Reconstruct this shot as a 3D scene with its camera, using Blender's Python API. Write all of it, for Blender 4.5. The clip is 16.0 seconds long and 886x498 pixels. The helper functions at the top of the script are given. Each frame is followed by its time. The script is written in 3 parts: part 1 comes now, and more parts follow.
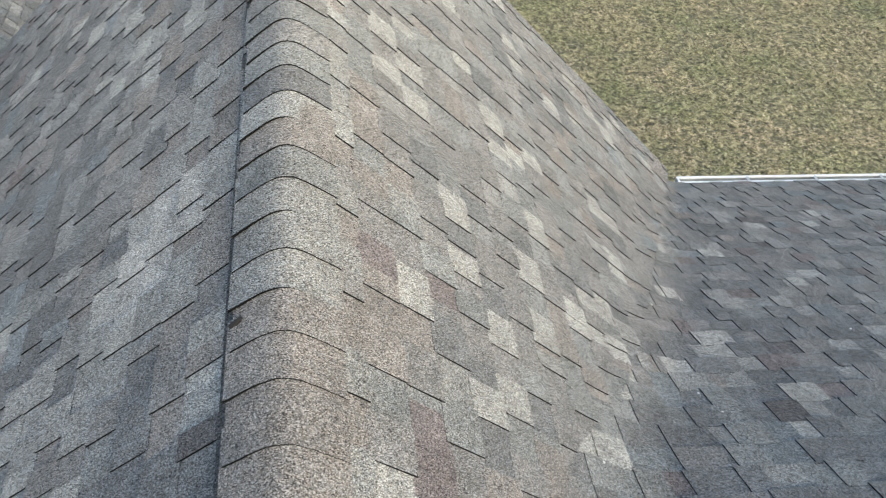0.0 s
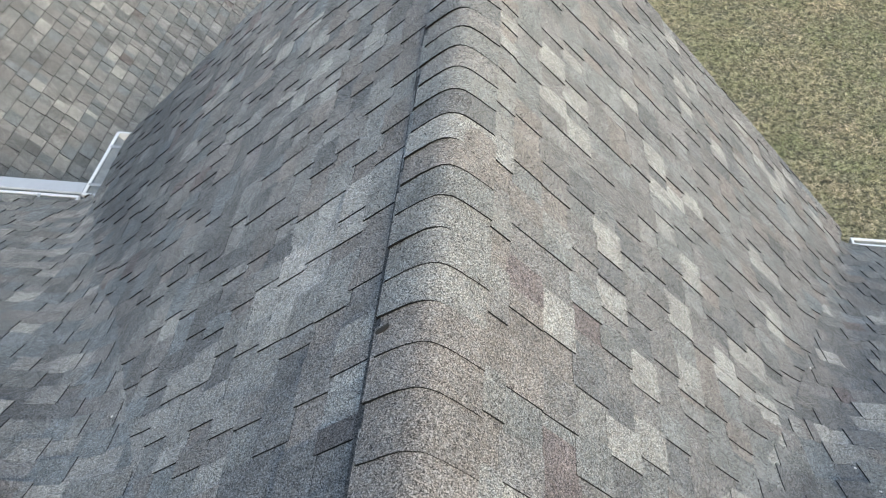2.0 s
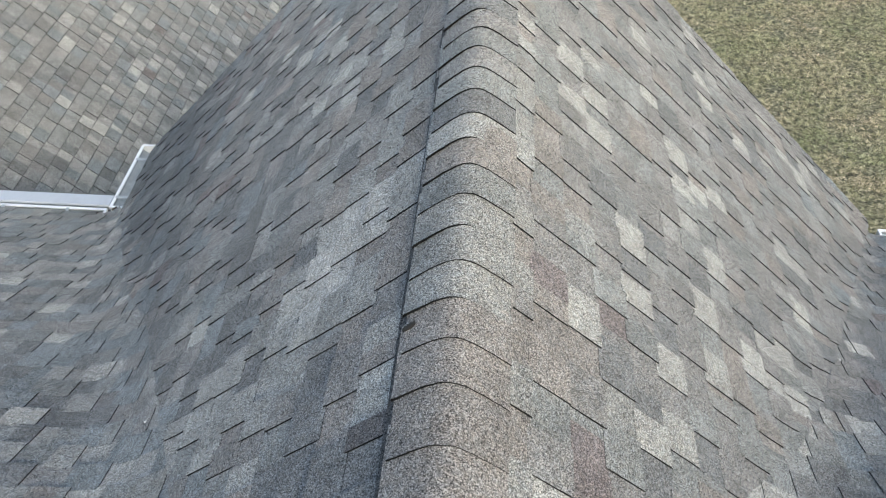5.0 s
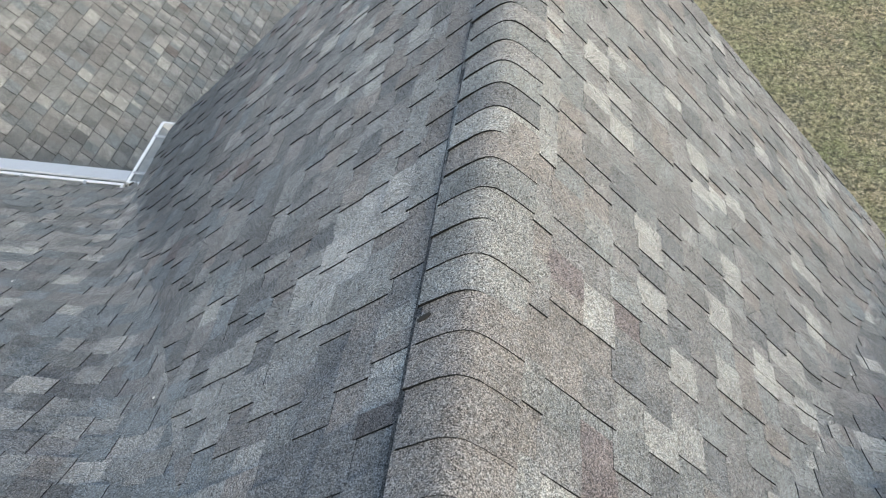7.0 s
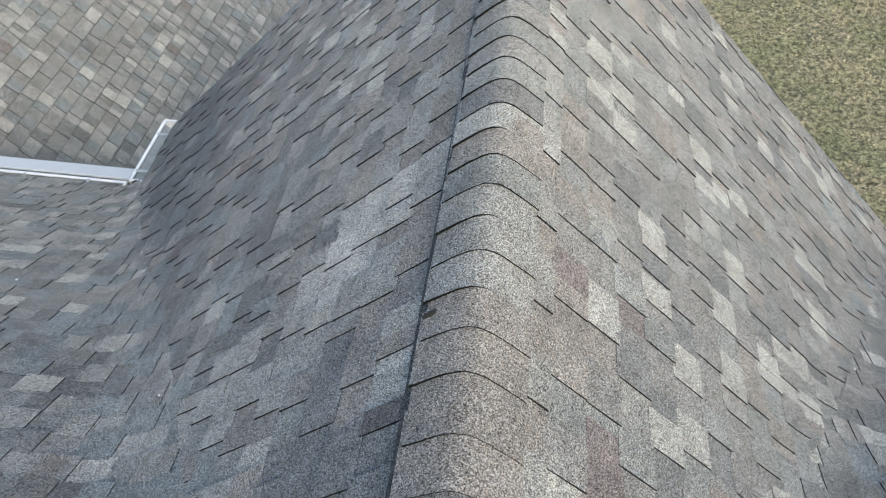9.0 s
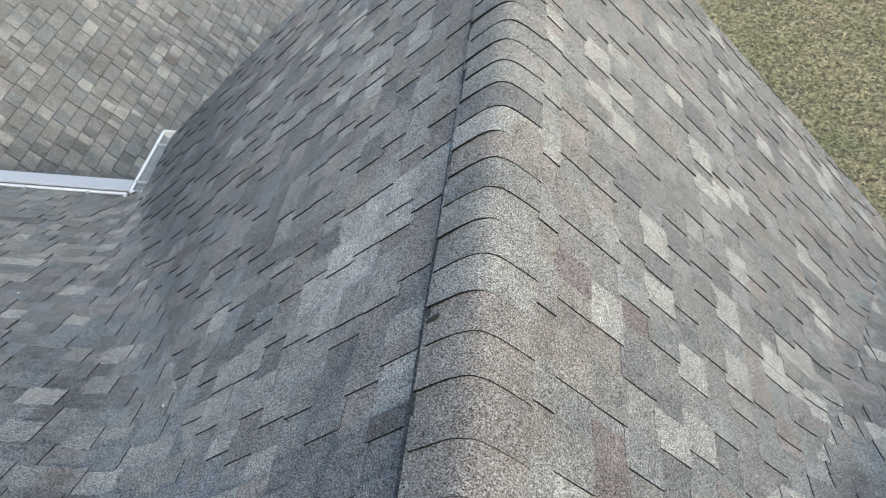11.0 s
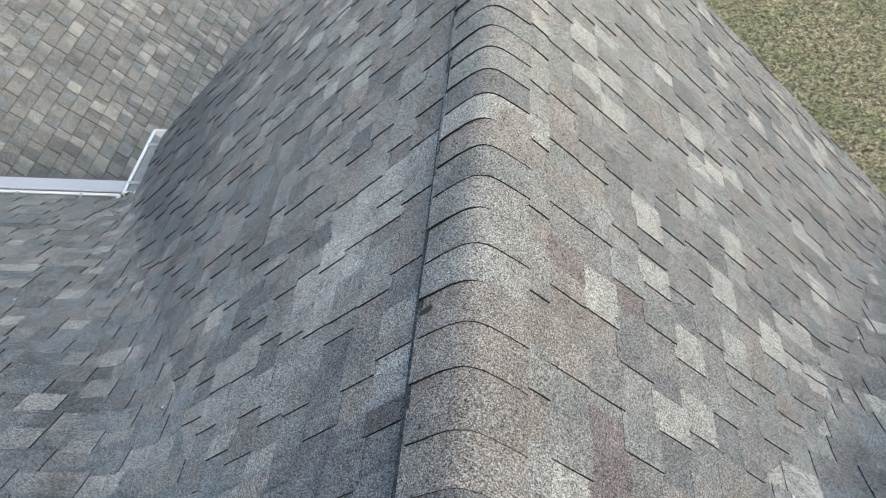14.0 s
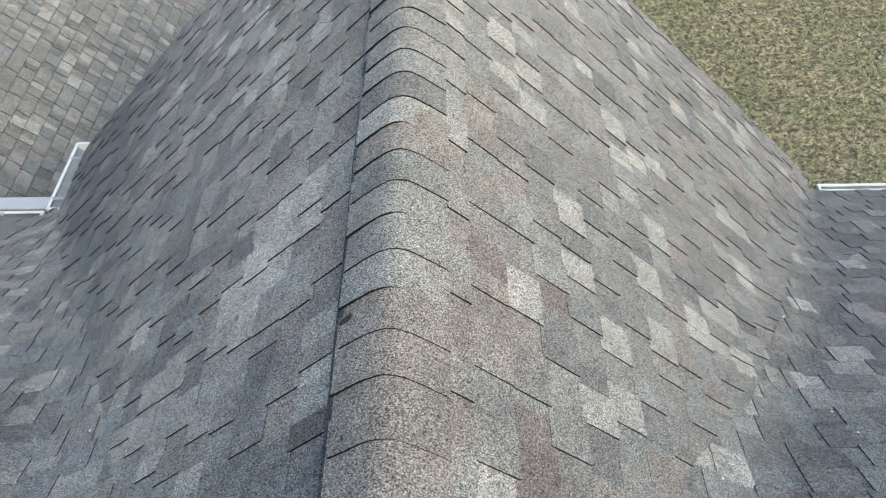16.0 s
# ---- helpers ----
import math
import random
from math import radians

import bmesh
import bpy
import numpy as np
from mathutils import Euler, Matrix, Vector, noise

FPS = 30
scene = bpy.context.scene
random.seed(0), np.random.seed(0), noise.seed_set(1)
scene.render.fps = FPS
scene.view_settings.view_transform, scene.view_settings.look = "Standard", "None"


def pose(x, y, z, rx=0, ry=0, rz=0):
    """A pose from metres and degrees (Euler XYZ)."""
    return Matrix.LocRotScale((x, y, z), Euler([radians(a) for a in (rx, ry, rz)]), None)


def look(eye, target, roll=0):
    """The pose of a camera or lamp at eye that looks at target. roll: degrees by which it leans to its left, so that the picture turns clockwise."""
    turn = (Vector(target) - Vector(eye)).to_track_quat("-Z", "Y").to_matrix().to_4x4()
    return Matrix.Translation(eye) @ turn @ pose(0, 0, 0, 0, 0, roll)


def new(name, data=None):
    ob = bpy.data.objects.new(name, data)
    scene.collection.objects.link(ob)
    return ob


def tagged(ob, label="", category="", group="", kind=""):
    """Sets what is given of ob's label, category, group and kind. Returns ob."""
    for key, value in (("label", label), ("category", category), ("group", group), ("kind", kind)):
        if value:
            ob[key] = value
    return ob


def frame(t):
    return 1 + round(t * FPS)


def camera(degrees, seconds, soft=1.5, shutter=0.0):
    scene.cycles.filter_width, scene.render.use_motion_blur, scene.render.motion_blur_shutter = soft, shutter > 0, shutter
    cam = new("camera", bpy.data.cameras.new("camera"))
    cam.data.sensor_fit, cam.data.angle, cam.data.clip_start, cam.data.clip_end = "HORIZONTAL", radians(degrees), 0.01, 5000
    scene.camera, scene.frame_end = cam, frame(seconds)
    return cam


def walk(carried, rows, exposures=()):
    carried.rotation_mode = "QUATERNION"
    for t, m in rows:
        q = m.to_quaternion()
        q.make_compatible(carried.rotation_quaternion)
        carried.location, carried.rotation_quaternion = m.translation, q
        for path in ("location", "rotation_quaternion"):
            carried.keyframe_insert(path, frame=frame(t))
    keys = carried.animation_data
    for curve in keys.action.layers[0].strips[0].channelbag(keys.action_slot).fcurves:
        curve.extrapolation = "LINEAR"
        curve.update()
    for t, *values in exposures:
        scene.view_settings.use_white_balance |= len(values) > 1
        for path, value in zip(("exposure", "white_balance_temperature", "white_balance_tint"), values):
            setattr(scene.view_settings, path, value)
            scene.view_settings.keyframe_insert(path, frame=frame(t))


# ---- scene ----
cam = camera(56.1, 16.0, soft=1.12, shutter=0.2)
PATH = [
    (0, (0.077, 0.057, 1.545), (0.381, 1.396, 0.091), 7.8),
    (0.5, (0.065, 0.036, 1.541), (0.193, 1.419, 0.102), 5.4),
    (1, (0.058, 0.02, 1.539), (0.054, 1.433, 0.123), 3.3),
    (1.5, (0.068, 0.025, 1.54), (0.018, 1.434, 0.121), 3.1),
    (2, (0.075, 0.022, 1.538), (0.02, 1.431, 0.119), 2.8),
    (2.5, (0.088, 0.011, 1.538), (0.025, 1.422, 0.122), 2.1),
    (3, (0.087, 0.002, 1.539), (0.011, 1.413, 0.123), 1.0),
    (3.5, (0.075, 0.002, 1.543), (-0.007, 1.415, 0.13), 0.6),
    (4, (0.089, 0.007, 1.548), (-0.003, 1.423, 0.138), 0.2),
    (4.5, (0.087, 0.001, 1.544), (-0.014, 1.417, 0.135), -0.2),
    (5, (0.075, -0.009, 1.539), (-0.036, 1.405, 0.129), -0.3),
    (7.5, (0.052, -0.007, 1.531), (-0.083, 1.385, 0.102), 2.3),
    (8, (0.051, -0.011, 1.532), (-0.085, 1.375, 0.096), 2.2),
    (8.5, (0.048, -0.008, 1.532), (-0.086, 1.381, 0.099), 2.0),
    (9, (0.044, -0.009, 1.535), (-0.093, 1.383, 0.106), 1.7),
    (11.5, (0.041, -0.008, 1.53), (-0.099, 1.394, 0.11), -0.0),
    (12, (0.041, -0.006, 1.532), (-0.1, 1.394, 0.111), -0.5),
    (12.5, (0.038, -0.007, 1.532), (-0.104, 1.394, 0.112), -0.7),
    (13, (0.049, 0.005, 1.531), (-0.089, 1.404, 0.108), -0.9),
    (13.5, (0.058, 0.002, 1.524), (-0.08, 1.393, 0.094), -1.3),
    (14, (0.063, 0.008, 1.53), (-0.074, 1.387, 0.088), -1.8),
    (14.5, (0.062, 0.011, 1.523), (-0.068, 1.372, 0.063), -2.1),
    (15, (0.076, 0.016, 1.526), (-0.029, 1.383, 0.069), -2.1),
    (15.5, (0.094, 0.023, 1.53), (0.016, 1.395, 0.077), -1.9),
    (16, (0.137, 0.033, 1.541), (0.128, 1.41, 0.089), -1.0),
]
walk(cam, [(t, look(eye, target, roll)) for t, eye, target, roll in PATH], [(0, 1.34, 7350, 5), (1, 1.31, 7200, 5), (2.5, 1.29, 7000, 4.5), (15, 1.29, 7000, 4.5), (16, 1.29, 7070, 4.5)])

# ---- light ----
SUN_EL, SUN_AZ = 33.0, 150.0          # degrees; azimuth clockwise from +y
to_sun = Vector((math.sin(radians(SUN_AZ)) * math.cos(radians(SUN_EL)), math.cos(radians(SUN_AZ)) * math.cos(radians(SUN_EL)), math.sin(radians(SUN_EL))))
world = bpy.data.worlds.new("world")
scene.world = world
world.use_nodes = True
wn = world.node_tree.nodes
wn.clear()
sky = wn.new("ShaderNodeTexSky")
sky.sky_type = "NISHITA"
sky.sun_disc = False
sky.sun_elevation, sky.sun_rotation = radians(SUN_EL), radians(SUN_AZ)
sky.air_density, sky.dust_density, sky.ozone_density = 1.0, 1.8, 1.0
bg = wn.new("ShaderNodeBackground")
bg.inputs["Strength"].default_value = 0.15
wo = wn.new("ShaderNodeOutputWorld")
world.node_tree.links.new(sky.outputs[0], bg.inputs[0])
world.node_tree.links.new(bg.outputs[0], wo.inputs[0])
sun = new("sun", bpy.data.lights.new("sun", "SUN"))
sun.data.energy, sun.data.angle, sun.data.color = 0.72, radians(30), (1.0, 0.91, 0.79)
sun.matrix_world = look(to_sun * 50, (0, 0, 0))


# ---- materials ----
def nodes_of(name):
    mat = bpy.data.materials.new(name)
    mat.use_nodes = True
    nt = mat.node_tree
    return mat, nt, nt.nodes["Principled BSDF"]


def noise_node(nt, vec, scale, detail=2.0, rough=0.5):
    n = nt.nodes.new("ShaderNodeTexNoise")
    n.inputs["Scale"].default_value, n.inputs["Detail"].default_value, n.inputs["Roughness"].default_value = scale, detail, rough
    nt.links.new(vec, n.inputs["Vector"])
    return n.outputs["Fac"]


def ramp_node(nt, fac, stops):
    r = nt.nodes.new("ShaderNodeValToRGB")
    el = r.color_ramp.elements
    while len(el) < len(stops):
        el.new(0.5)
    for e, (p, c) in zip(el, stops):
        e.position, e.color = p, (*c, 1) if len(c) == 3 else c
    nt.links.new(fac, r.inputs[0])
    return r.outputs[0]


def maths(nt, op, a, b):
    m = nt.nodes.new("ShaderNodeMath")
    m.operation = op
    for sock, v in zip(m.inputs, (a, b)):
        if isinstance(v, (int, float)):
            sock.default_value = v
        else:
            nt.links.new(v, sock)
    return m.outputs[0]


def mixed(nt, fac, a, b, blend="MIX"):
    m = nt.nodes.new("ShaderNodeMix")
    m.data_type, m.blend_type = "RGBA", blend
    for sock, v in ((m.inputs[0], fac), (m.inputs[6], a), (m.inputs[7], b)):
        if isinstance(v, (int, float)):
            sock.default_value = v
        elif isinstance(v, tuple):
            sock.default_value = (*v, 1)
        else:
            nt.links.new(v, sock)
    return m.outputs[2]


def grey(v):
    return (v, v, v)


def wing_shade(nt, pos):
    """How deep the painted shade is: a ragged patch of the wing beside the gutter's inside corner."""
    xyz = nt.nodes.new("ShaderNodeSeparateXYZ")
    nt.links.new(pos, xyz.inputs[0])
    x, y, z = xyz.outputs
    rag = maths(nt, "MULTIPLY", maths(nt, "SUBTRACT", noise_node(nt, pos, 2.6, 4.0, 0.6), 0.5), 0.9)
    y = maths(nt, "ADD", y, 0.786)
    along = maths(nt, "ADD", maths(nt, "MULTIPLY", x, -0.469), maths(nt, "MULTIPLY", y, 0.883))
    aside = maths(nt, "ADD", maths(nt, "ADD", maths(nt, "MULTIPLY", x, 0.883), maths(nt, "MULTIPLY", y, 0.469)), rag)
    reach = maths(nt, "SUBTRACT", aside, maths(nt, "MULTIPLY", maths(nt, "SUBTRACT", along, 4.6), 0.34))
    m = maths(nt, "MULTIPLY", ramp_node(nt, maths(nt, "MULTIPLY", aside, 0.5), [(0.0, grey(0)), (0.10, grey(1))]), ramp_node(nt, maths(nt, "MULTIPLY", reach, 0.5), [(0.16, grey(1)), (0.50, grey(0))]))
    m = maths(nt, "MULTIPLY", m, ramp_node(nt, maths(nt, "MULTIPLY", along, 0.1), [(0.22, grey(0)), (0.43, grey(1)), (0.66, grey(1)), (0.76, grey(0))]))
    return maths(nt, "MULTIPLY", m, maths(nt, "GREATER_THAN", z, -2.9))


def granule(name, base, cool=(0.975, 1.0, 1.025), warm=(1.025, 1.0, 0.972)):
    """Mineral granules on asphalt: speckle, clumps of two tints, weathering, and a drift from piece to piece."""
    mat, nt, bsdf = nodes_of(name)
    pos = nt.nodes.new("ShaderNodeNewGeometry").outputs["Position"]
    isl = nt.nodes.new("ShaderNodeNewGeometry").outputs["Random Per Island"]
    obr = nt.nodes.new("ShaderNodeObjectInfo").outputs["Random"]
    drift = maths(nt, "FRACT", maths(nt, "ADD", isl, obr), 0.0)
    cells = nt.nodes.new("ShaderNodeTexVoronoi")
    cells.inputs["Scale"].default_value = 410
    nt.links.new(pos, cells.inputs["Vector"])
    grain = nt.nodes.new("ShaderNodeSeparateColor")
    nt.links.new(cells.outputs["Color"], grain.inputs[0])
    speck = maths(nt, "ADD", maths(nt, "MULTIPLY", grain.outputs[0], 0.55), maths(nt, "MULTIPLY", noise_node(nt, pos, 230, 2.0, 0.6), 0.45))
    fine = ramp_node(nt, speck, [(0.27, grey(0.15)), (0.40, grey(0.78)), (0.61, grey(1.22)), (0.75, grey(2.45))])
    blotch = ramp_node(nt, noise_node(nt, pos, 13.0, 4.0, 0.65), [(0.30, grey(0.88)), (0.70, grey(1.12))])
    clump = noise_node(nt, pos, 55, 2.0, 0.6)
    tint = mixed(nt, ramp_node(nt, clump, [(0.40, grey(0)), (0.60, grey(1))]), cool, warm)
    wear = ramp_node(nt, noise_node(nt, pos, 3.2, 4.0, 0.6), [(0.3, grey(0.86)), (0.7, grey(1.12))])
    each = ramp_node(nt, drift, [(0.0, grey(0.91)), (1.0, grey(1.08))])
    col = mixed(nt, 1.0, base, fine, "MULTIPLY")
    for c in (tint, wear, each, blotch):
        col = mixed(nt, 1.0, col, c, "MULTIPLY")
    # shade painted into the granules: darker and bluer, with a lower roughness
    shade = wing_shade(nt, pos)
    col = mixed(nt, shade, col, mixed(nt, 1.0, col, (0.49, 0.54, 0.59), "MULTIPLY"))
    nt.links.new(col, bsdf.inputs["Base Color"])
    nt.links.new(ramp_node(nt, shade, [(0.0, grey(0.92)), (1.0, grey(0.62))]), bsdf.inputs["Roughness"])
    bsdf.inputs["Specular IOR Level"].default_value = 0.25
    bsdf.inputs["Diffuse Roughness"].default_value = 1.0
    bump = nt.nodes.new("ShaderNodeBump")
    bump.inputs["Strength"].default_value, bump.inputs["Distance"].default_value = 0.65, 0.0020
    nt.links.new(speck, bump.inputs["Height"])
    nt.links.new(bump.outputs[0], bsdf.inputs["Normal"])
    return mat


def plain(name, color, rough=0.6, metal=0.0, vary=0.12, scale=6.0, bump=0.0):
    mat, nt, bsdf = nodes_of(name)
    pos = nt.nodes.new("ShaderNodeNewGeometry").outputs["Position"]
    big = noise_node(nt, pos, scale, 5.0, 0.65)
    small = noise_node(nt, pos, scale * 14, 3.0, 0.6)
    col = mixed(nt, 1.0, color, ramp_node(nt, big, [(0.3, grey(1 - vary)), (0.7, grey(1 + vary))]), "MULTIPLY")
    col = mixed(nt, 1.0, col, ramp_node(nt, small, [(0.3, grey(1 - vary / 2)), (0.7, grey(1 + vary / 2))]), "MULTIPLY")
    nt.links.new(col, bsdf.inputs["Base Color"])
    bsdf.inputs["Roughness"].default_value, bsdf.inputs["Metallic"].default_value = rough, metal
    if bump:
        b = nt.nodes.new("ShaderNodeBump")
        b.inputs["Strength"].default_value, b.inputs["Distance"].default_value = 0.5, bump
        nt.links.new(small, b.inputs["Height"])
        nt.links.new(b.outputs[0], bsdf.inputs["Normal"])
    return mat


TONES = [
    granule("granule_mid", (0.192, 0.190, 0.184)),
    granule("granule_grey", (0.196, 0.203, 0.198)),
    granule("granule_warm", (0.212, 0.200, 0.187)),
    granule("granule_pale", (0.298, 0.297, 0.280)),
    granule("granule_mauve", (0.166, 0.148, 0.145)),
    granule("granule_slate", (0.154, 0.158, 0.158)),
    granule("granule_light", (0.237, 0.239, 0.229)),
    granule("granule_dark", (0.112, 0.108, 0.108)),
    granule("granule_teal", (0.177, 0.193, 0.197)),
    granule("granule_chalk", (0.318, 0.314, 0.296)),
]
gap_shade_mat = granule("granule_gap_shade", (0.085, 0.083, 0.081))
shadow_line_mat = granule("granule_shadow_line", (0.095, 0.094, 0.092))
MID, GREY, WARM, PALE, BROWN, SLATE, LIGHT, DARK, TEAL, CHALK = range(10)
WEIGHTS = (33, 20, 14, 8, 1, 11, 8, 0, 5)
# slate-heavy mix: shade put into the shaded side's lower courses
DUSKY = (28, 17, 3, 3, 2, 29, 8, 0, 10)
SUNNY = (26, 12, 30, 6, 1, 4, 21, 0, 0)    # the upper courses of the shaded side, light near the ridge put into paler tabs
# pale tabs beside the caps; on the shaded side they paint in light
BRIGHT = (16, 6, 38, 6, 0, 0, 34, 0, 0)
# teal and grey mix for the main slope left of the wing
BLUISH = (14, 18, 0, 6, 0, 9, 18, 0, 35)
# slate-heavy mix: shade put into the main slope on the lawn side
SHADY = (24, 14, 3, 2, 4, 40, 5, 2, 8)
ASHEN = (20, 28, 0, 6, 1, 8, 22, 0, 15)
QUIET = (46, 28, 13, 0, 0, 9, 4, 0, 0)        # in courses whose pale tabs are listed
edge_mat = plain("asphalt_edge", (0.016, 0.016, 0.017), 0.9, vary=0.3, scale=40)
edge_mat.node_tree.nodes["Principled BSDF"].inputs["Specular IOR Level"].default_value = 0.05
felt_mat = plain("roof_felt", (0.03, 0.03, 0.032), 0.95, vary=0.3, scale=30)
white_metal = plain("white_aluminium", (0.80, 0.82, 0.83), 0.35, vary=0.06, scale=3)
trough_metal = plain("stained_aluminium", (0.33, 0.37, 0.39), 0.5, vary=0.25, scale=9)
flash_metal = plain("pale_flashing", (0.52, 0.55, 0.58), 0.38, vary=0.05, scale=2)
hanger_metal = plain("zinc_strap", (0.40, 0.43, 0.45), 0.45, vary=0.2, scale=20)
siding_mat = plain("cream_siding", (0.55, 0.53, 0.48), 0.6, vary=0.05, scale=2)


def lawn_material():
    mat, nt, bsdf = nodes_of("winter_turf")
    pos = nt.nodes.new("ShaderNodeNewGeometry").outputs["Position"]
    blade = noise_node(nt, pos, 16, 6.0, 0.72)
    tuft = noise_node(nt, pos, 5.0, 4.0, 0.6)
    field = noise_node(nt, pos, 0.35, 4.0, 0.55)
    clod = ramp_node(nt, noise_node(nt, pos, 9.0, 3.0, 0.7), [(0.36, grey(0.35)), (0.62, grey(1.1))])
    col = ramp_node(nt, blade, [(0.36, (0.022, 0.026, 0.012)), (0.47, (0.170, 0.162, 0.090)), (0.60, (0.560, 0.510, 0.350))])
    col = mixed(nt, ramp_node(nt, tuft, [(0.35, grey(0)), (0.7, grey(0.35))]), col, (0.130, 0.138, 0.062))
    col = mixed(nt, ramp_node(nt, field, [(0.40, grey(0)), (0.65, grey(0.30))]), col, (0.290, 0.250, 0.150))
    col = mixed(nt, 1.0, col, clod, "MULTIPLY")
    nt.links.new(col, bsdf.inputs["Base Color"])
    bsdf.inputs["Roughness"].default_value = 0.95
    b = nt.nodes.new("ShaderNodeBump")
    b.inputs["Strength"].default_value, b.inputs["Distance"].default_value = 0.8, 0.05
    nt.links.new(blade, b.inputs["Height"])
    nt.links.new(b.outputs[0], bsdf.inputs["Normal"])
    return mat


def blade_material():
    mat, nt, bsdf = nodes_of("grass_blade")
    isl = nt.nodes.new("ShaderNodeNewGeometry")
    pos = isl.outputs["Position"]
    col = ramp_node(nt, isl.outputs["Random Per Island"], [(0.0, (0.085, 0.090, 0.045)), (0.35, (0.250, 0.240, 0.142)), (0.75, (0.450, 0.410, 0.288)), (1.0, (0.55, 0.50, 0.39))])
    field = noise_node(nt, pos, 0.9, 5.0, 0.62)
    clod = ramp_node(nt, noise_node(nt, pos, 8.0, 3.0, 0.7), [(0.36, grey(0.26)), (0.48, grey(0.95)), (0.64, grey(1.40))])
    col = mixed(nt, 1.0, col, clod, "MULTIPLY")
    col = mixed(nt, 1.0, col, ramp_node(nt, field, [(0.34, (0.84, 0.92, 0.72)), (0.48, (1.06, 1.05, 0.92)), (0.64, (1.26, 1.15, 1.08))]), "MULTIPLY")
    nt.links.new(col, bsdf.inputs["Base Color"])
    bsdf.inputs["Roughness"].default_value = 0.8
    return mat


# ---- building helpers ----
def mesh_of(name, verts, faces, mats, slots=None):
    me = bpy.data.meshes.new(name)
    me.from_pydata([tuple(v) for v in verts], [], faces)
    for m in mats:
        me.materials.append(m)
    if slots is not None:
        me.polygons.foreach_set("material_index", np.array(slots, dtype=np.int32))
    me.update()
    return me


def part(name, me, parent=None, label="", m=None):
    ob = new(name, me)
    if m is not None:
        ob.matrix_world = m
    if parent is not None:
        ob.parent = parent
    if label:
        ob["label"] = label
    return ob


def box_mesh(name, lo, hi, mat, bevel=0.0):
    bm = bmesh.new()
    bmesh.ops.create_cube(bm, size=1.0)
    for v in bm.verts:
        v.co = Vector([lo[i] + (v.co[i] + 0.5) * (hi[i] - lo[i]) for i in range(3)])
    if bevel:
        bmesh.ops.bevel(bm, geom=bm.edges[:], offset=bevel, segments=2, affect="EDGES", profile=0.5)
    me = bpy.data.meshes.new(name)
    bm.to_mesh(me)
    bm.free()
    me.materials.append(mat)
    return me


def sweep_mesh(name, profile, a, b, across, mat, thick=0.002):
    """A sheet folded along profile (across, up), drawn straight from a to b."""
    a, b, across = Vector(a), Vector(b), Vector(across)
    n = len(profile)
    pts = []
    for p in (a, b):
        for o, h in profile:
            pts.append(p + across * o + Vector((0, 0, h)))
    faces = [(i, i + 1, n + i + 1, n + i) for i in range(n - 1)]
    bm = bmesh.new()
    vs = [bm.verts.new(p) for p in pts]
    for f in faces:
        bm.faces.new([vs[i] for i in f])
    bmesh.ops.recalc_face_normals(bm, faces=bm.faces[:])
    bmesh.ops.solidify(bm, geom=bm.faces[:], thickness=thick)
    me = bpy.data.meshes.new(name)
    bm.to_mesh(me)
    bm.free()
    me.materials.append(mat)
    return me


# ---- plan of the house ----
PITCH, MAIN = radians(44.0), radians(27.14)
TP, TM = math.tan(PITCH), math.tan(MAIN)
MAIN_Z = -0.403                       # main slope's height at y = 0
GABLE_Y = 5.19
EAVE_LEFT, EAVE_RIGHT = 4.40, 4.74    # main eaves, either side of the wing
GROUND_Z = -8.0


def valley_y(u):
    return (u * math.sin(PITCH) + MAIN_Z) / TM


def cut_r(u):
    """How far the cut line lies up the wing from the valley, along the ridge: wide at the top, narrow at the eave."""
    return 0.06 + 0.30 * (max(0.0, 2.3 - max(u, 1.3)) / 0.9) ** 2


def cut_l(u):
    return 0.15 + 0.20 * min(1.0, max(0.0, 2.6 - u) / 0.5)


def cut_x(y, cut):
    """Where the cut line crosses a line across the main slope: its distance from the ridge in plan."""
    a, b = -1.0, 6.0
    for _ in range(40):
        m = (a + b) / 2
        a, b = (m, b) if valley_y(m) + cut(m) < y else (a, m)
    return a * math.cos(PITCH)


def valley_x(u):
    return (-MAIN_Z + TM * u * math.cos(MAIN)) / TP


SOFT_L, SOFT_R = 0.27, 0.23           # how far the valleys are rounded, in height


def swell(p):
    """Height that the rounded valley adds over the two planes, wing and main, at a place in plan."""
    if p.y > 4.9 or p.y < -0.7:
        return 0.0
    wing, main = -abs(p.x) * TP, MAIN_Z - p.y * TM
    d, soft = abs(wing - main), SOFT_L if p.x < 0 else SOFT_R
    soft *= 1 - 0.75 * min(1.0, max(0.0, (p.y - 3.4) / 0.9))      # the eaves end almost sharp
    return max(wing, main) - p.z + 0.25 * soft * max(0.0, 1 - d / soft) ** 2


def rake_r(u):
    """Where the wing's shingles end on its lawn side: the rake is not quite square to the ridge."""
    return 5.12 - 0.10 * u if u < 1.6 else 4.96 + 0.02 * (u - 1.6)


def rake_l(u):
    return 5.12 + 0.11 * u if u < 2.0 else 5.34 - 0.19 * (u - 2.0)


class Plane:
    """A roof plane: s runs along the courses, u down the slope, n out of it."""
    def __init__(self, origin, s, u, swell=0):
        self.swell = swell
        self.o, self.s, self.u = Vector(origin), Vector(s).normalized(), Vector(u).normalized()
        self.n = self.s.cross(self.u)
        if self.n.z < 0:
            self.n = -self.n
        self.flip = self.s.cross(self.u).dot(self.n) < 0

    def at(self, s, u, n):
        p = self.o + self.s * s + self.u * u
        return p + Vector((0, 0, self.swell * swell(p))) + self.n * n

    def matrix(self, s, u):
        m = Matrix.Identity(4)
